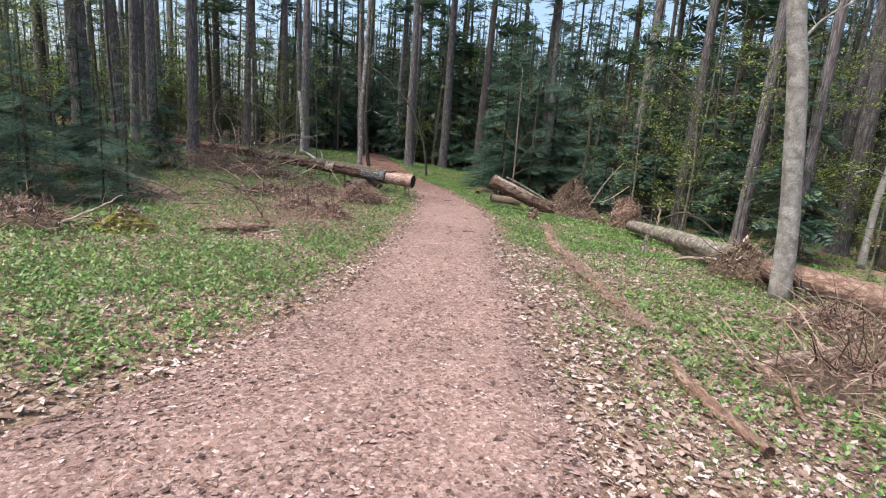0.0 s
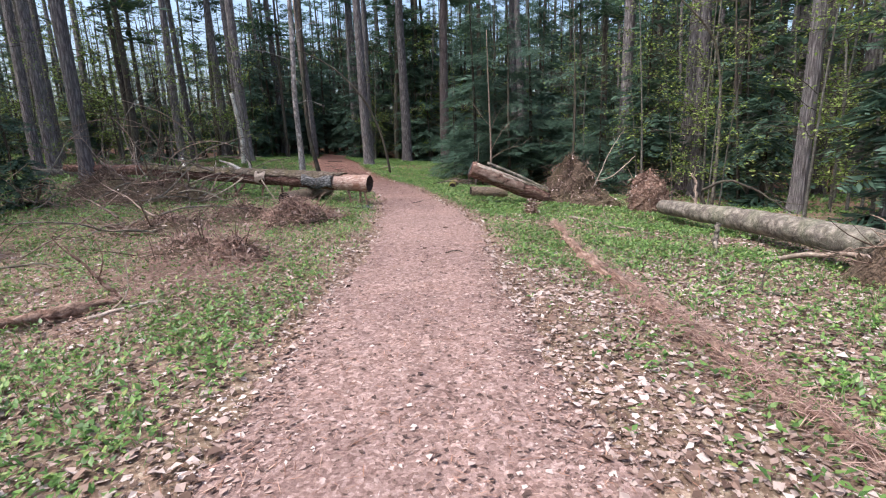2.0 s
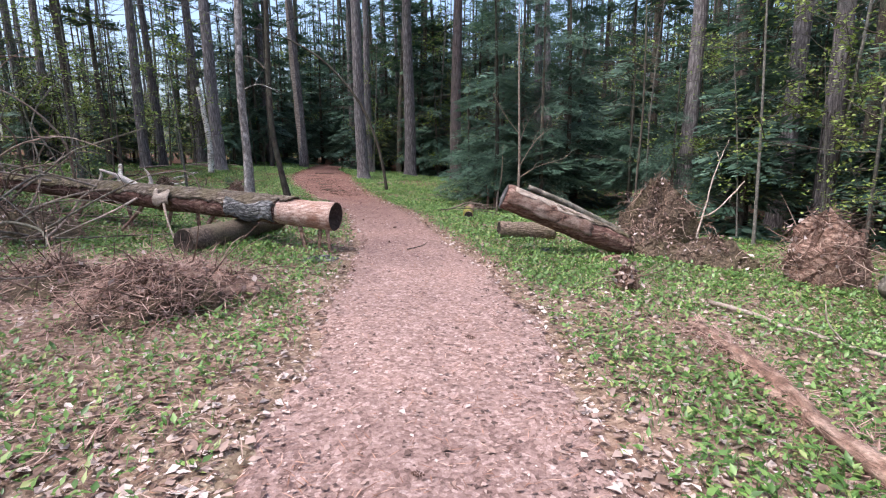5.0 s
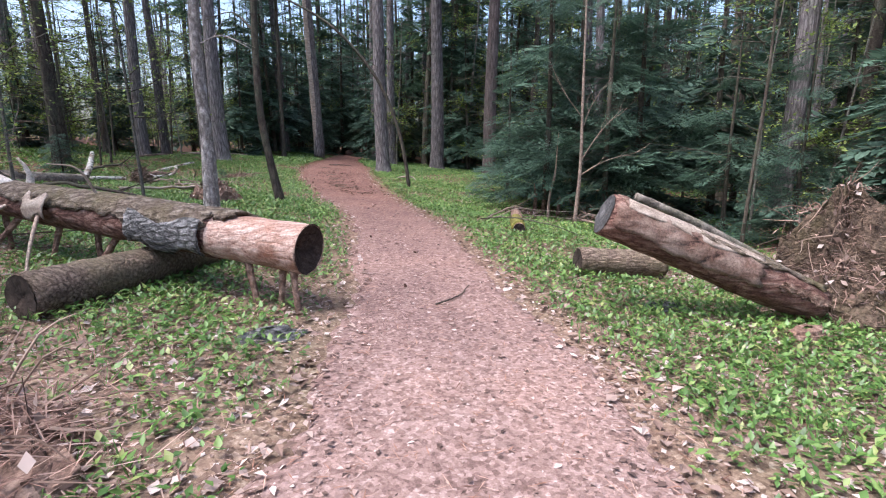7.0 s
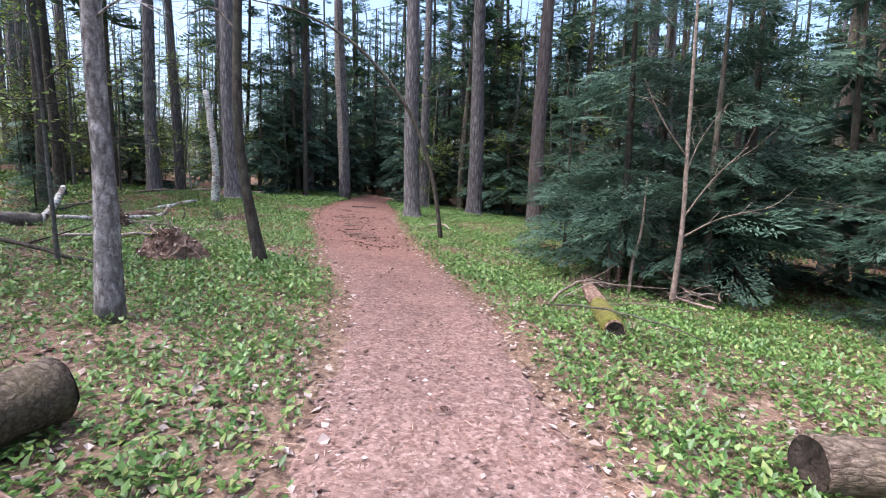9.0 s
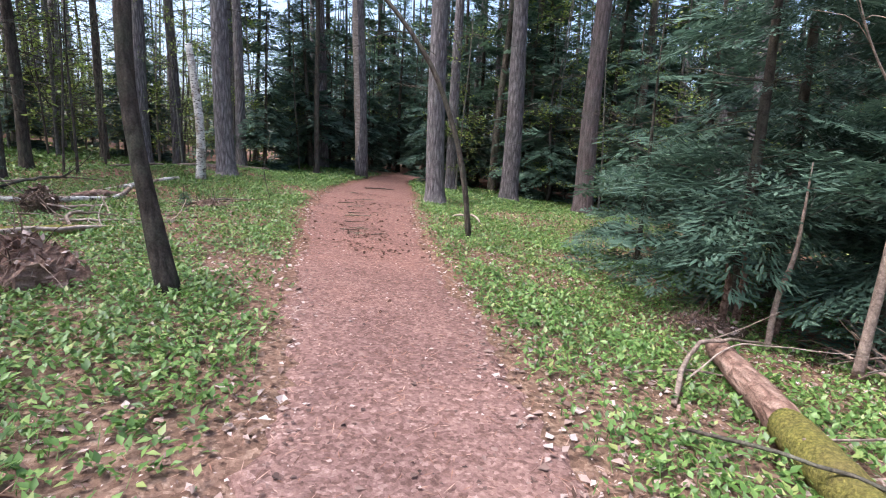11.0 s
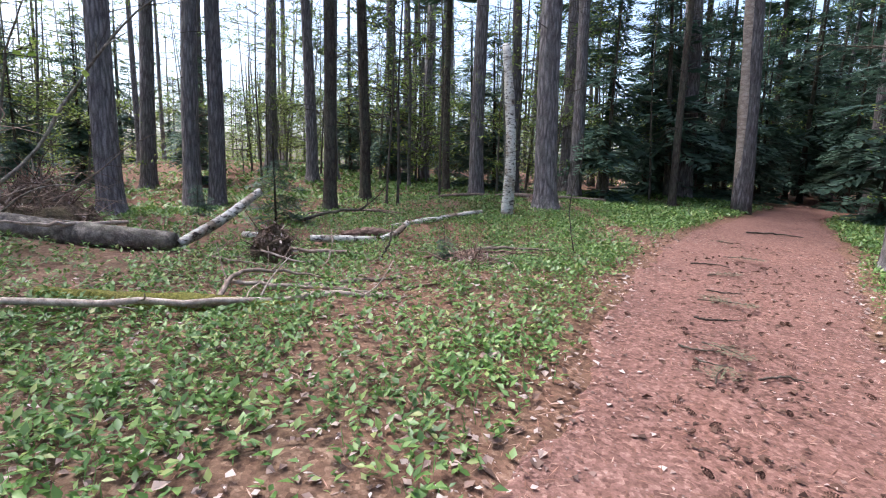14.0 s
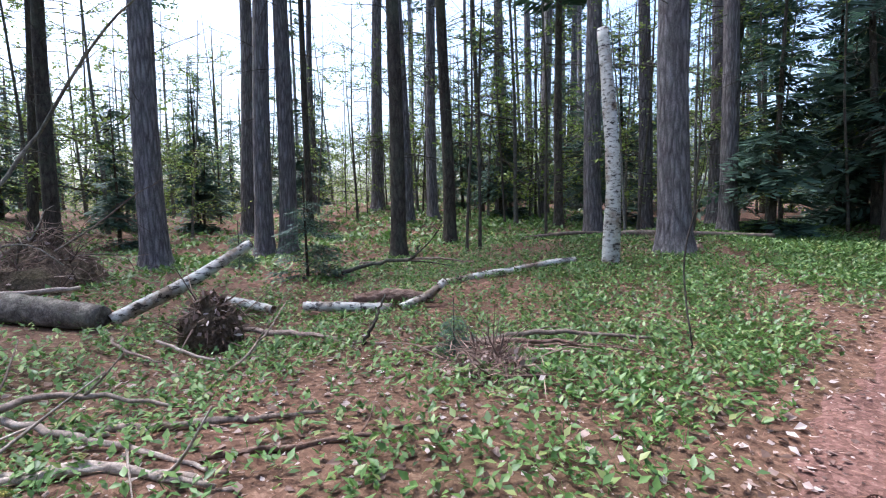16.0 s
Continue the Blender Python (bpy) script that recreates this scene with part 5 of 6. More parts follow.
    ([(-4.7, 29.2, 0.03), (-4.5, 29.4, 0.04), (-4.3, 29.45, 0.03)], 0.010, "dark stick on the path", m_dark),
    ([(-3.75, 26.9, 0.03), (-3.6, 27.0, 0.03), (-3.45, 27.2, 0.03)], 0.010, "short dark stick on the path", m_dark),
    ([(-5.3, 33.4, 0.03), (-4.9, 34.0, 0.03), (-4.5, 34.1, 0.03)], 0.02, "dark root across the path", m_dark),
):
    stick(line, r, lab, mat, 0 if r < 0.012 or "path" in lab else 2)


# ---- root masses, brush and stumps ----
def mound(name, x, y, wx, wy, h, label, category, mat, twigs=60, power=1.4, jag=0.22, blunt=1.0, straw=0):
    """An uneven heap of soil or litter with roots and twigs bristling from it."""
    t = thing(name, (x, y, float(bumps(x, y))), label, category)
    n, k = 26, 12
    w = np.linspace(0, 2 * np.pi, n, endpoint=False)
    s = np.linspace(0, 1, k)
    ph = rng.uniform(0, 6, 4)
    out = 1 + 0.18 * np.sin(2 * w + ph[0]) + 0.12 * np.sin(3 * w + ph[1]) + 0.08 * np.sin(7 * w + ph[2])
    rr = (1 - s[:, None] ** blunt * 0.97) * out
    z = h * (s[:, None] ** (1 / power)) * (1 + 0.15 * np.sin(3 * w + ph[3])) + rng.normal(0, h * jag * 0.35, (k, n)) * (s[:, None] > 0.02) - 0.06 * (s[:, None] < 0.02)
    v = np.stack([rr * wx * np.cos(w) + rng.normal(0, 0.02, (k, n)), rr * wy * np.sin(w) + rng.normal(0, 0.02, (k, n)), np.maximum(z, -0.06)], -1).reshape(-1, 3)
    i = np.arange(k - 1)[:, None] * n
    j = np.arange(n)
    q = (j + 1) % n
    f = np.stack([i + j, i + q, i + q + n, i + j + n], -1).reshape(-1, 4)
    part("mound_body", data_of("mound_body", v, f, mat, False), t)
    if twigs:
        pieces = []
        for _ in range(twigs):
            p = v[rng.integers(n, len(v))]
            d = np.array([p[0] / wx, p[1] / wy, rng.uniform(-0.3, 0.8)]) + rng.normal(0, 0.7, 3)
            ln = rng.uniform(0.12, 0.5) * max(0.5, min(1.0, wx))
            a = p + d * ln * 0.5 + rng.normal(0, 0.04, 3)
            b = a + d * ln * 0.5 + [0, 0, rng.uniform(-0.15, 0.05)]
            pieces.append(tube(smooth_line([p, a, b], 5), [rng.uniform(0.004, 0.011), 0.002], 4, 0, False))
        part("twig_tangle", data_of("twig_tangle", *join(pieces), m_brush), t, "dead brown twigs and roots", "stuff")
    if straw:
        c = v[rng.integers(0, len(v), straw)] + rng.normal(0, 1, (straw, 3)) * [0.1, 0.1, 0.05]
        c[:, 2] = np.abs(c[:, 2]) + 0.03
        az = rng.uniform(0, 6.283, straw)
        d = np.stack([np.cos(az), np.sin(az), rng.uniform(-0.5, 0.35, straw)], -1)
        d /= np.linalg.norm(d, axis=1)[:, None]
        sd = np.cross(d, rng.normal(0, 0.3, (straw, 3)) + [0, 0, 1])
        sd /= np.linalg.norm(sd, axis=1)[:, None]
        part("needle_straw", data_of("needle_straw", *blades(c, d, sd, rng.uniform(0.08, 0.28, straw), rng.uniform(0.004, 0.009, straw), 0.0), m_straw), t, "reddish dead pine needles", "stuff")
    m = 260
    c = v[rng.integers(n, len(v), m)] + rng.normal(0, 0.03, (m, 3))
    c[:, 2] = np.abs(c[:, 2])
    d = rng.normal(0, 1, (m, 3))
    d /= np.linalg.norm(d, axis=1)[:, None]
    sd = np.cross(d, rng.normal(0, 1, (m, 3)))
    sd /= np.linalg.norm(sd, axis=1)[:, None]
    part("leaf_cover", data_of("leaf_cover", *blades(c, d, sd, rng.uniform(0.04, 0.1, m), rng.uniform(0.02, 0.06, m), 0.0), m_dry), t, "dry leaves caught in the heap", "stuff")
    return t


mound("root_mass", 3.98, 16.75, 0.5, 0.42, 1.0, "upturned root mass of brown soil and fine roots", "root mass", m_root, 170, 1.5, 0.2, 2.4, 700)
mound("root_mass", 3.5, 16.0, 0.5, 0.4, 0.45, "brown root tangle at the foot of the leaning log", "root mass", m_root, 120, 1.4, 0.22, 1.5, 500)
mound("root_mass", 4.98, 14.3, 0.44, 0.4, 0.8, "upturned stump of reddish roots and soil", "root mass", m_rot, 170, 1.3, 0.16, 4.0, 700)
mound("root_mass", 4.1, 15.2, 0.6, 0.5, 0.4, "low heap of brown soil and leaves", "root mass", m_root, 60)
mound("root_mass", 4.75, 7.95, 0.5, 0.45, 0.55, "brown root mass where the log broke", "root mass", m_root, 130, 1.8)
mound("tree_stump", -4.65, 21.3, 0.4, 0.36, 0.4, "rotten reddish stump with splintered roots", "stump", m_rot, 80, 2.2, 0.3)
mound("root_mass", -8.35, 25.0, 0.26, 0.24, 0.42, "brown upturned root clump beside the fallen birch", "root mass", m_root, 70, 2.0, 0.25, 2.0)
mound("brush_pile", -2.2, 13.3, 0.75, 0.45, 0.24, "pile of reddish dead twigs and bark", "brush pile", m_rot, 130, straw=1400)
mound("brush_pile", -3.4, 13.1, 0.8, 0.5, 0.22, "heap of dead pine twigs and needles", "brush pile", m_root, 160, straw=1400)
mound("brush_pile", -3.0, 10.0, 0.7, 0.45, 0.2, "heap of dead brown twigs", "brush pile", m_root, 150, straw=1400)
mound("brush_pile", -2.35, 9.7, 0.45, 0.35, 0.24, "pile of dead twigs and bark pieces", "brush pile", m_rot, 120, straw=1400)
mound("brush_pile", -2.3, 12.6, 0.62, 0.6, 0.34, "heap of reddish-brown dead pine boughs", "brush pile", m_root, 150, 1.4, 0.5, straw=6500)
mound("brush_pile", -5.9, 6.7, 0.8, 0.6, 0.25, "heap of dead leaves and broken branches", "brush pile", m_root, 150, straw=1400)
mound("moss_mound", -4.55, 7.05, 0.4, 0.32, 0.3, "moss-covered mound with dark green sprigs", "moss mound", m_moss, 40)
mound("brush_pile", -5.9, 15.4, 1.2, 0.9, 0.45, "tangle of dead grey branches beside the log", "brush pile", m_root, 200, straw=500)
mound("brush_pile", -7.6, 16.2, 1.2, 0.9, 0.55, "tangle of dead grey branches beside the log", "brush pile", m_root, 200, straw=500)
mound("brush_pile", -4.3, 12.0, 0.9, 0.7, 0.18, "thin layer of dead twigs and pine needles", "brush pile", m_root, 170, straw=1400)
mound("brush_pile", 3.6, 4.0, 1.0, 0.8, 0.12, "mat of dead twigs beside the path", "brush pile", m_root, 260, straw=1400)
mound("brush_pile", 4.2, 5.2, 0.7, 0.6, 0.18, "tangle of dead twigs and branches", "brush pile", m_root, 200, straw=1400)
mound("brush_pile", -6.5, 26.9, 0.5, 0.35, 0.08, "low heap of grey dead twigs", "brush pile", m_root, 170, straw=500)
mound("brush_pile", -12.3, 22.9, 1.2, 0.9, 0.7, "large heap of dead grey branches", "brush pile", m_root, 240, straw=500)
mound("brush_pile", 1.5, 23.4, 0.5, 0.4, 0.1, "low heap of dead hemlock twigs", "brush pile", m_root, 60, straw=300)
mound("tree_stump", 2.25, 13.6, 0.1, 0.09, 0.24, "small rotten stump in the plants", "stump", m_rot, 12, 3.5, 0.3)
mound("brush_pile", -10.2, 33.0, 0.8, 0.6, 0.12, "needle heap and twigs at the pine's foot", "brush pile", m_rot, 60, straw=500)


def tangle(x, y, count, reach, label, rise=0.5):
    """A fallen tree top: long bare limbs arching out of one spot, with fine twigs."""
    t = thing("fallen_treetop", (x, y, float(bumps(x, y))), label, "dead branches")
    for _ in range(count):
        az, ln = rng.uniform(0, 6.283), reach * rng.uniform(0.5, 1.1)
        d = np.array([math.cos(az), math.sin(az), rise * rng.uniform(0.1, 1.4)])
        pts = [np.array([rng.normal(0, 0.25), rng.normal(0, 0.25), rng.uniform(0.02, 0.3)])]
        for q in range(5):
            d = d + rng.normal(0, 0.2, 3) + [0, 0, -0.22 * rise * q / 2]
            nxt = pts[-1] + d * ln / 5
            nxt[2] = max(nxt[2], 0.04)
            pts.append(nxt)
        line = smooth_line(pts, 14)
        r = rng.uniform(0.012, 0.026)
        fine = []
        limb = part("limb", data_of("limb", *tube(line, [r, r * 0.3], 5, 0.06, False), m_greylog if rng.random() < 0.6 else m_stick, True), t)
        for _ in range(7):
            k = rng.integers(3, 14)
            e = rng.normal(0, 1, 3) * [1, 1, 0.6]
            p2 = [line[k], line[k] + e * 0.18, line[k] + e * 0.34 + rng.normal(0, 0.06, 3)]
            fine.append(tube(smooth_line(p2, 5), [0.006, 0.0025], 3, 0, False))
        part("twig_tangle", data_of("twig_tangle", *join(fine), m_brush), limb, "fine dead twigs", "stuff")


tangle(-5.2, 14.9, 12, 1.9, "tangle of bare grey limbs beside the big log")
tangle(-6.6, 15.9, 14, 2.4, "tangle of arching bare limbs over the big log", 0.7)
tangle(-7.8, 14.0, 12, 2.2, "fallen dead treetop with bare grey limbs", 0.6)
tangle(-4.6, 11.6, 9, 1.6, "low tangle of thin dead limbs in the grass", 0.3)
tangle(-5.6, 9.6, 8, 1.6, "thin dead limbs below the hemlocks", 0.35)
tangle(-11.6, 22.4, 16, 2.2, "heap of bare dead limbs beside the fallen tree", 0.6)
tangle(-9.8, 21.4, 8, 1.8, "bare dead limbs rising from the fallen tree", 0.9)
tangle(4.6, 4.7, 9, 1.3, "tangle of thin dead limbs beside the path", 0.25)
tangle(5.2, 6.0, 7, 1.2, "dead limbs and roots around the brown log", 0.3)
tangle(3.2, 22.6, 7, 1.4, "dry dead limbs under the hemlocks", 0.25)


def slab(x, y, wx, wy, h, label, mat, turn):
    """A flat broken plate of bark in two or three layers."""
    t = thing("bark_slab", (x, y, float(bumps(x, y))), label, "bark slab")
    for q in range(3):
        n = 11
        w = np.linspace(0, 2 * np.pi, n, endpoint=False)
        r = rng.uniform(0.7, 1.1, n) * (1 - 0.2 * q)
        ring = np.stack([wx * r * np.cos(w), wy * r * np.sin(w), np.full(n, h * q / 3) + rng.uniform(0, 0.012, n)], -1)
        rot = np.array(Matrix.Rotation(radians(turn + q * 9), 3, "Z"))
        ring = ring @ rot.T
        top = ring * [0.92, 0.92, 1] + [0, 0, h / 3]
        mid = top * [0.3, 0.3, 1] + [0, 0, 0.008]
        v = np.vstack([ring, top, mid])
        j = np.arange(n)
        k = (j + 1) % n
        f = np.vstack([np.stack([j, k, k + n, j + n], -1), np.stack([j + n, k + n, k + 2 * n, j + 2 * n], -1)])
        part("plate", data_of("plate", v, f, mat, False), t)
    return t


slab(-1.3, 14.75, 0.28, 0.14, 0.06, "broken grey-brown plate of pine bark on the leaves", m_plate, 10)
slab(1.9, 16.0, 0.25, 0.12, 0.05, "flat grey plate of bark in the leaves", m_plate, -10)
slab(2.75, 15.35, 0.3, 0.14, 0.09, "flat brown rotten bark slab in the plants", m_rot, 5)
slab(-1.75, 13.2, 0.2, 0.1, 0.07, "piece of dark bark on the brush", m_plate, 30)


# ---- what covers the ground: plants, leaves, needles, cones ----
def random_spots(count, box, weight):
    """Places in a box, kept by the chance weight(x, y)."""
    x, y = rng.uniform(box[0], box[1], count), rng.uniform(box[2], box[3], count)
    keep = rng.random(count) < weight(x, y)
    return x[keep], y[keep]


def leaf_shapes(c, az, tilt, roll, ln, wd, fold, base_lift=0.0):
    """Pointed oval leaves folded on the midrib: 8 vertices, 4 quads each... two halves of two quads."""
    n = len(az)
    ca, sa = np.cos(az), np.sin(az)
    ct, st = np.cos(tilt), np.sin(tilt)
    d = np.stack([ca * ct, sa * ct, st], -1)
    s0 = np.stack([-sa, ca, 0 * ca], -1)
    u0 = np.cross(d, s0)
    s = s0 * np.cos(roll)[:, None] + u0 * np.sin(roll)[:, None]
    u = np.cross(d, s)
    L, W = ln[:, None], wd[:, None] / 2
    fo = (fold * wd)[:, None]
    a = c
    m1 = c + d * L * 0.5 - u * fo * 0.4
    e = c + d * L - u * L * 0.12
    l1, r1 = c + d * L * 0.4 + s * W + u * fo, c + d * L * 0.4 - s * W + u * fo
    v = np.stack([a, l1, e, m1, r1], 1).reshape(-1, 3)
    k = np.arange(n)[:, None] * 5
    f = np.concatenate([k + [0, 3, 2, 1], k + [0, 4, 2, 3]], 1).reshape(-1, 4)
    return v, f


def ground_plants():
    n = 460000
    y = rng.uniform(-4, 44, n)
    mid = (np.interp(y, EDGE_Y, EDGE_L) + np.interp(y, EDGE_Y, EDGE_R)) / 2
    side = np.where(rng.random(n) < 0.7, rng.uniform(-7, 6.5, n) + rng.normal(0, 1.5, n), rng.normal(-4, 9, n))
    x = mid + side
    thin = np.clip((y + 4) / 4, 0, 1) * np.clip((44 - y) / 9, 0, 1)
    keep = rng.random(n) < patch_cover(x, y) ** 1.2 * thin
    x, y, side = x[keep], y[keep], side[keep]
    out = []
    far = 1 + 1.6 * np.clip((np.abs(side) - 7) / 6, 0, 1) + 0.6 * np.clip((y - 31) / 8, 0, 1)
    for q in range(3):
        sel = rng.random(len(x)) < (1.0, 0.85, 0.5)[q]
        n = sel.sum()
        az = rng.uniform(0, 6.283, n)
        ln = rng.uniform(0.04, 0.09, n) * far[sel] * np.interp(y[sel], [6, 10, 16, 22], [0.72, 0.72, 0.82, 0.88])
        c = np.stack([x[sel] + rng.normal(0, 0.012, n), y[sel] + rng.normal(0, 0.012, n), land(x[sel], y[sel]) + rng.uniform(0.015, 0.075, n)], -1)
        out.append(leaf_shapes(c, az, rng.uniform(0.0, 1.0, n), rng.normal(0, 0.3, n), ln, ln * rng.uniform(0.38, 0.6, n), rng.uniform(0.05, 0.2, n)))
    v, f = join(out)
    tagged(new("ground_plants", data_of("ground_plants", v, f, m_green, True)), "carpet of small bright green oval-leaved woodland plants", "plants", kind="stuff")


def grass():
    x, y = random_spots(190000, (-6, 7, 1, 30), lambda x, y: patch_cover(x, y) * np.where(y < 16, 0.9, 0.4) * (np.abs(wave(x, y, 0.8, 4)) > 0.35))
    n = len(x)
    c = np.stack([x, y, land(x, y) - 0.01], -1)
    az = rng.uniform(0, 6.283, n)
    d = np.stack([np.cos(az) * 0.5, np.sin(az) * 0.5, np.ones(n)], -1)
    d /= np.linalg.norm(d, axis=1)[:, None]
    s = np.stack([-np.sin(az), np.cos(az), 0 * az], -1)
    tagged(new("grass", data_of("grass", *blades(c, d, s, rng.uniform(0.05, 0.14, n), rng.uniform(0.004, 0.009, n), 0.0), m_grass)), "thin scattered blades of woodland grass", "grass", kind="stuff")


def leaf_litter():
    def near_edge(x, y):
        d = off_path(x, y)
        start = np.clip((13 - y) / 9, 0, 1)
        on = 0.24 + 0.55 * start + 0.5 * np.exp(-((d + 0.05) / 0.28) ** 2)
        side = np.where(x > -1, 1.0, 0.8) * np.where(y > 18, 0.65, 1)
        return np.clip(np.where(d < 0, on, side), 0, 1)

    parts_ = [random_spots(n, b, near_edge) for n, b in ((160000, (-6, 6, -0.5, 16)), (95000, (-8, 3, 16, 32)), (52000, (0.6, 4.6, -0.5, 10.5)), (26000, (-4.2, -0.8, 0, 11)))]
    x = np.concatenate([p[0] for p in parts_])
    y = np.concatenate([p[1] for p in parts_])
    on_path = off_path(x, y) < -0.12
    for name, sel, top, mat, label in (("leaf_litter", ~on_path, 0.07, m_dry, "scattered curled brown and pale dry leaves"), ("leaf_crumbs", on_path, 0.04, m_crumb, "trodden crumbs of dry leaves on the path")):
        n = int(sel.sum())
        ln = 0.013 + top * rng.random(n) ** 3.0
        lift = rng.uniform(0.004, 0.028, n) if mat is m_dry else rng.uniform(0.012, 0.02, n)
        c = np.stack([x[sel], y[sel], land(x[sel], y[sel]) + lift], -1)
        flat = 0.22 if mat is m_dry else 0.07
        v, f = leaf_shapes(c, rng.uniform(0, 6.283, n), rng.normal(0.03, flat, n), rng.normal(0, flat * 1.4, n), ln, ln * rng.uniform(0.35, 0.95, n), rng.uniform(-0.1, 0.25, n))
        tagged(new(name, data_of(name, v, f, mat, False)), label, "leaves", kind="stuff")
    # dark flakes of bark in clumps along the middle of the path
    n = 900
    y = rng.choice([24.9, 25.7, 26.0, 26.6, 27.6, 28.4, 29.6, 31.5], n) + rng.normal(0, 0.25, n)
    u = np.clip(rng.normal(0.5, 0.17, n), 0.03, 0.97)
    x = np.interp(y, EDGE_Y, EDGE_L) * (1 - u) + np.interp(y, EDGE_Y, EDGE_R) * u
    ln = 0.015 + 0.06 * rng.random(n) ** 2
    v, f = leaf_shapes(np.stack([x, y, land(x, y) + 0.018], -1), rng.uniform(0, 6.283, n), rng.normal(0.1, 0.15, n), rng.normal(0, 0.3, n), ln, ln * rng.uniform(0.3, 0.8, n), rng.uniform(0, 0.3, n))
    tagged(new("bark_flakes", data_of("bark_flakes", v, f, m_cone, False)), "dark flakes of bark strewn on the path", "bark", kind="stuff")


def needle_litter():
    x, y = random_spots(60000, (-8, 4, 0, 34), lambda x, y: np.where(off_path(x, y) < 0.2, 0.9, 0.3))
    n = len(x)
    c = np.stack([x, y, land(x, y) + rng.uniform(0.012, 0.026, n)], -1)
    az = rng.uniform(0, 6.283, n)
    d = np.stack([np.cos(az), np.sin(az), rng.normal(0, 0.05, n)], -1)
    s = np.stack([-np.sin(az), np.cos(az), 0 * az], -1)
    tagged(new("needle_litter", data_of("needle_litter", *blades(c, d, s, rng.uniform(0.04, 0.13, n), rng.uniform(0.003, 0.007, n), 0.0), m_needle)), "fallen brown pine needles and twig crumbs", "needles", kind="stuff")


def straw_layer():
    """Dead reddish pine straw: thin over the brushy verge, thick along the crumbling log."""
    n = 26000
    x = np.concatenate([rng.normal(-3.3, 1.3, n // 2), rng.normal(-2.8, 0.5, n // 4)])
    y = np.concatenate([rng.normal(11.4, 1.8, n // 2), rng.normal(9.2, 0.7, n // 4)])
    v = np.linspace(0, 1, n // 4)
    ly = 12.4 - 7.6 * v
    x = np.concatenate([x, np.interp(ly, [4.9, 6.2, 7.5, 9.0, 10.4, 12.6], [2.05, 1.98, 1.95, 2.0, 2.1, 2.42]) + rng.normal(0, 0.09, n // 4)])
    lift = np.concatenate([rng.uniform(0.015, 0.07, len(y)), np.full(n // 4, 0.03)])
    lift[len(y):] += 0.10 * np.exp(-((x[len(y):] - np.interp(ly, [4.9, 7.5, 12.6], [2.0, 1.96, 2.4])) / 0.09) ** 2) * rng.random(n // 4)
    y = np.concatenate([y, ly])
    keep = off_path(x, y) > 0.02
    x, y, lift = x[keep], y[keep], lift[keep]
    m = len(x)
    az = rng.uniform(0, 6.283, m)
    d = np.stack([np.cos(az), np.sin(az), rng.uniform(-0.15, 0.25, m)], -1)
    d /= np.linalg.norm(d, axis=1)[:, None]
    s = np.stack([-np.sin(az), np.cos(az), 0 * az], -1)
    c = np.stack([x, y, land(x, y) + lift], -1)
    tagged(new("pine_straw", data_of("pine_straw", *blades(c, d, s, rng.uniform(0.07, 0.22, m), rng.uniform(0.004, 0.009, m), 0.0), m_straw)), "reddish dead pine straw strewn over the verge", "needles", kind="stuff")


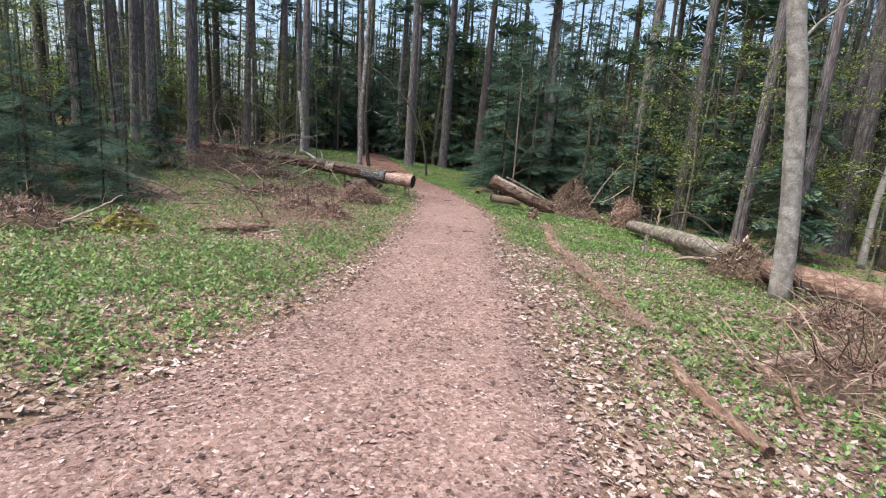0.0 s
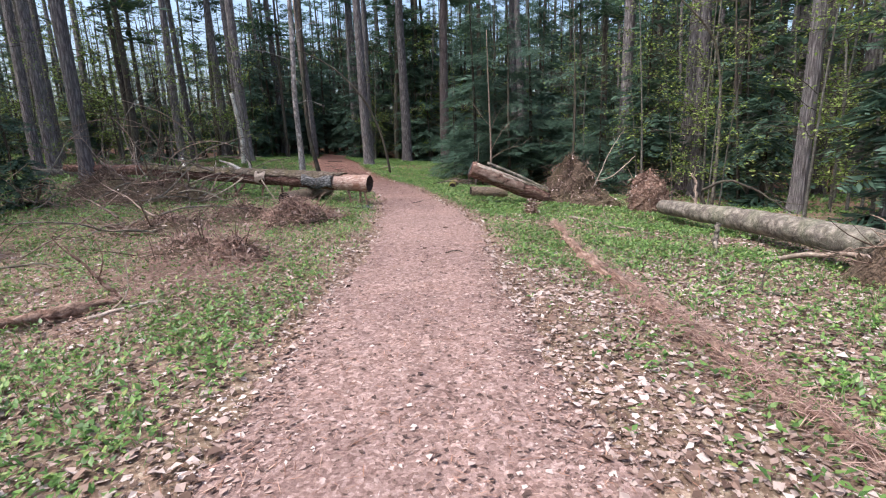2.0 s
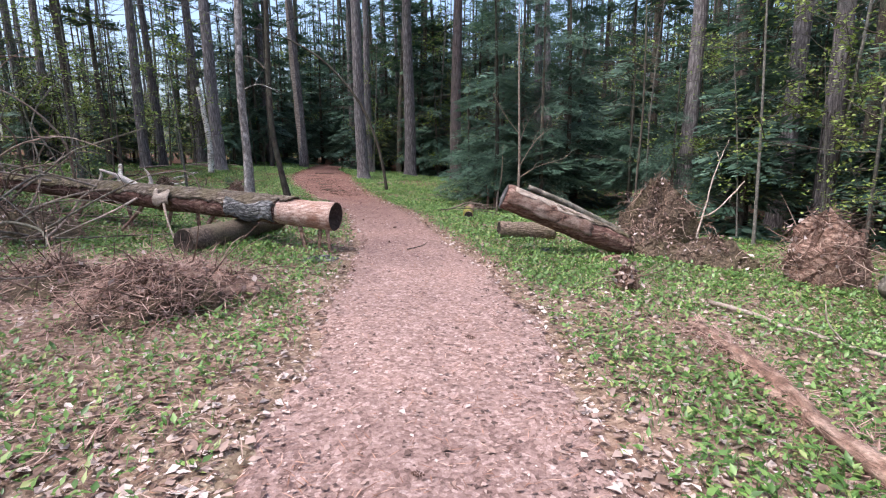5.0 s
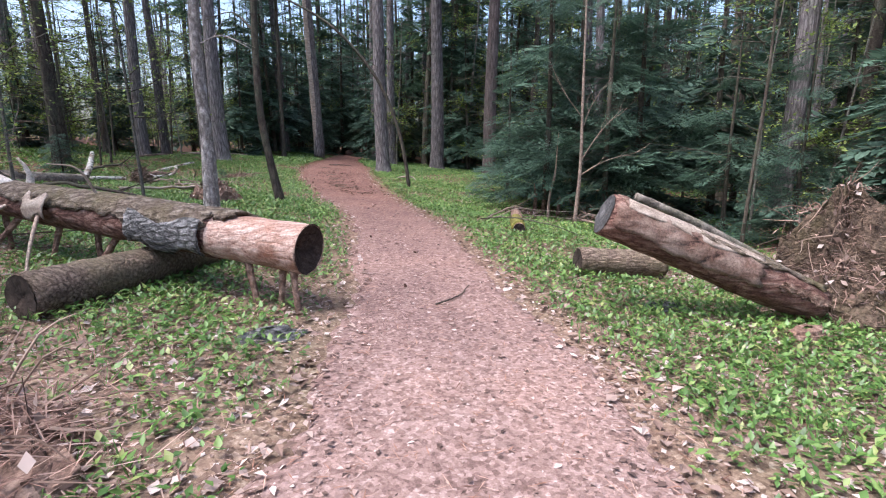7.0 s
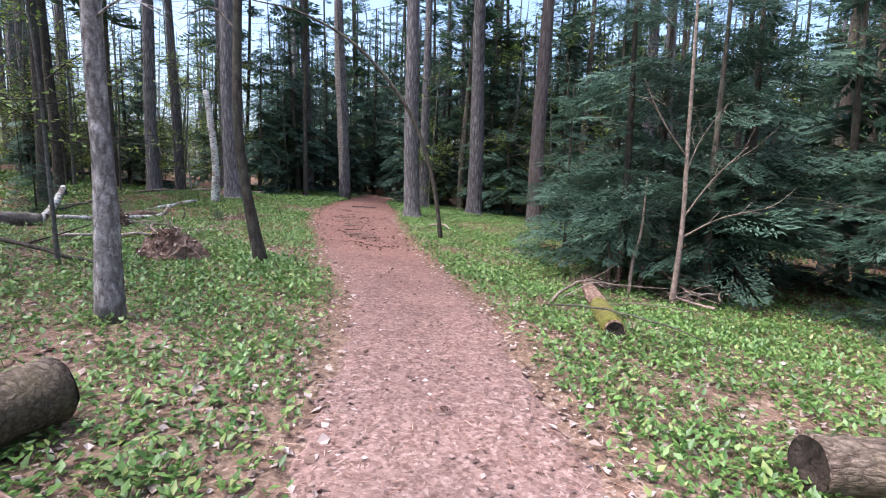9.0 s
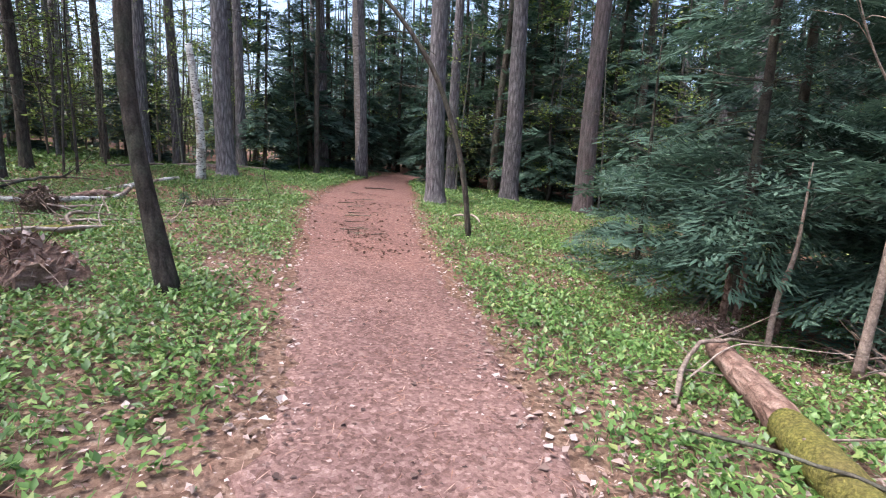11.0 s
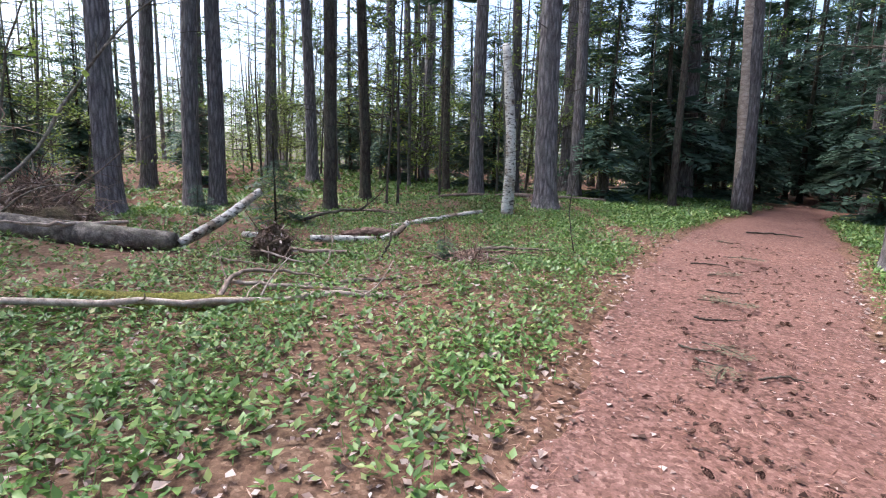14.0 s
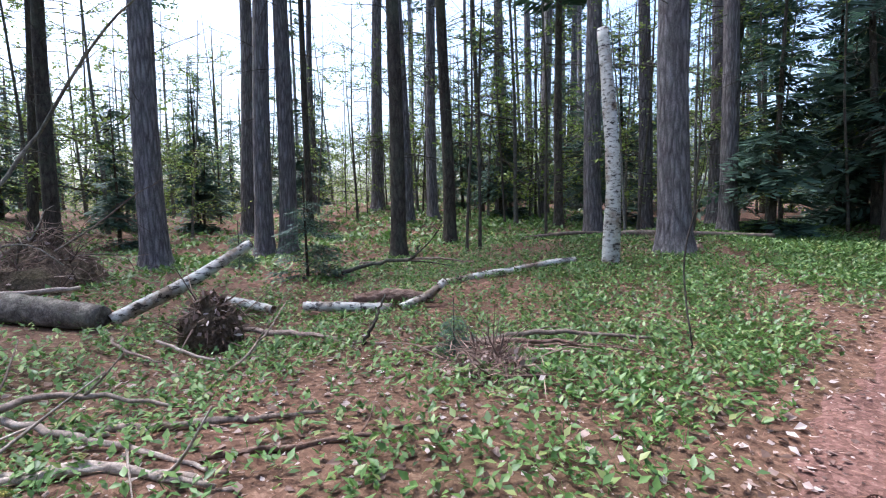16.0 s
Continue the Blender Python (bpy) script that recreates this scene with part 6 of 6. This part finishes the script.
def cone_mesh():
    v, f = [], []
    for ring in range(6):
        s = ring / 5
        for q in range(7):
            a = q * 0.8976 + ring * 0.45
            r = 0.022 * math.sin(0.35 + s * 2.5)
            o = np.array([s * 0.1, math.cos(a) * r * 0.5, math.sin(a) * r * 0.5])
            tip = np.array([s * 0.1 - 0.012, math.cos(a) * r * 1.25, math.sin(a) * r * 1.25])
            sd = np.array([0, -math.sin(a), math.cos(a)]) * 0.009
            k = len(v)
            v += [o, (o + tip) / 2 + sd, tip, (o + tip) / 2 - sd]
            f.append((k, k + 1, k + 2, k + 3))
    return data_of("pine_cone", v, f, m_cone)


def pine_cones():
    me = cone_mesh()
    for _ in range(110):
        y = rng.choice([25.0, 25.8, 26.3, 27.4, 28.6, 30.0]) + rng.normal(0, 0.35) if rng.random() < 0.85 else rng.uniform(8, 24)
        lo, hi = np.interp(y, EDGE_Y, EDGE_L), np.interp(y, EDGE_Y, EDGE_R)
        x = lo + (hi - lo) * np.clip(rng.normal(0.52, 0.24), 0.03, 0.97)
        ob = tagged(new("pine_cone", me), "dark brown open pine cone on the path", "pine cone", "pine cones on the path")
        ob.matrix_world = pose(x, y, 0.03 + float(side_slope(x, y)), rng.uniform(0, 360), rng.uniform(-12, 12), rng.uniform(0, 360)) @ Matrix.Scale(rng.uniform(0.4, 0.75), 4)


def fallen_sprig(x, y, size, turn):
    """A torn-off pine twig lying flat on the path, its needles withered."""
    t = thing("pine_sprig", (x, y, 0.03), "withered grey-green pine sprig fallen on the path", "sprig", "pine sprigs on the path")
    t.matrix_world = t.matrix_world @ pose(0, 0, 0, 0, 0, turn)
    part("twig", data_of("twig", *tube(smooth_line([(0, 0, 0.006), (size * 0.5, size * 0.05, 0.012), (size, 0, 0.008)], 8), [0.007, 0.003], 6, 0.05), m_dark, True), t)
    v = SPRAYS_MID[rng.integers(len(SPRAYS_MID))] * size * [1, 1, 0.25] + [0, 0, 0.02]
    part("needles", data_of("needles", v, np.arange(len(v)).reshape(-1, 4), m_sprig), t, "withered needles", "stuff")


for x, y, size, turn in ((-3.95, 27.5, 0.5, 20), (-3.7, 27.7, 0.4, 160), (-4.3, 28.7, 0.45, 60), (-3.45, 26.3, 0.4, -20), (-4.6, 30.1, 0.5, 10), (-3.1, 25.6, 0.35, 100), (-4.9, 31.4, 0.5, 150)):
    fallen_sprig(x, y, size, turn)
ground_plants()
grass()
leaf_litter()
needle_litter()
straw_layer()
pine_cones()
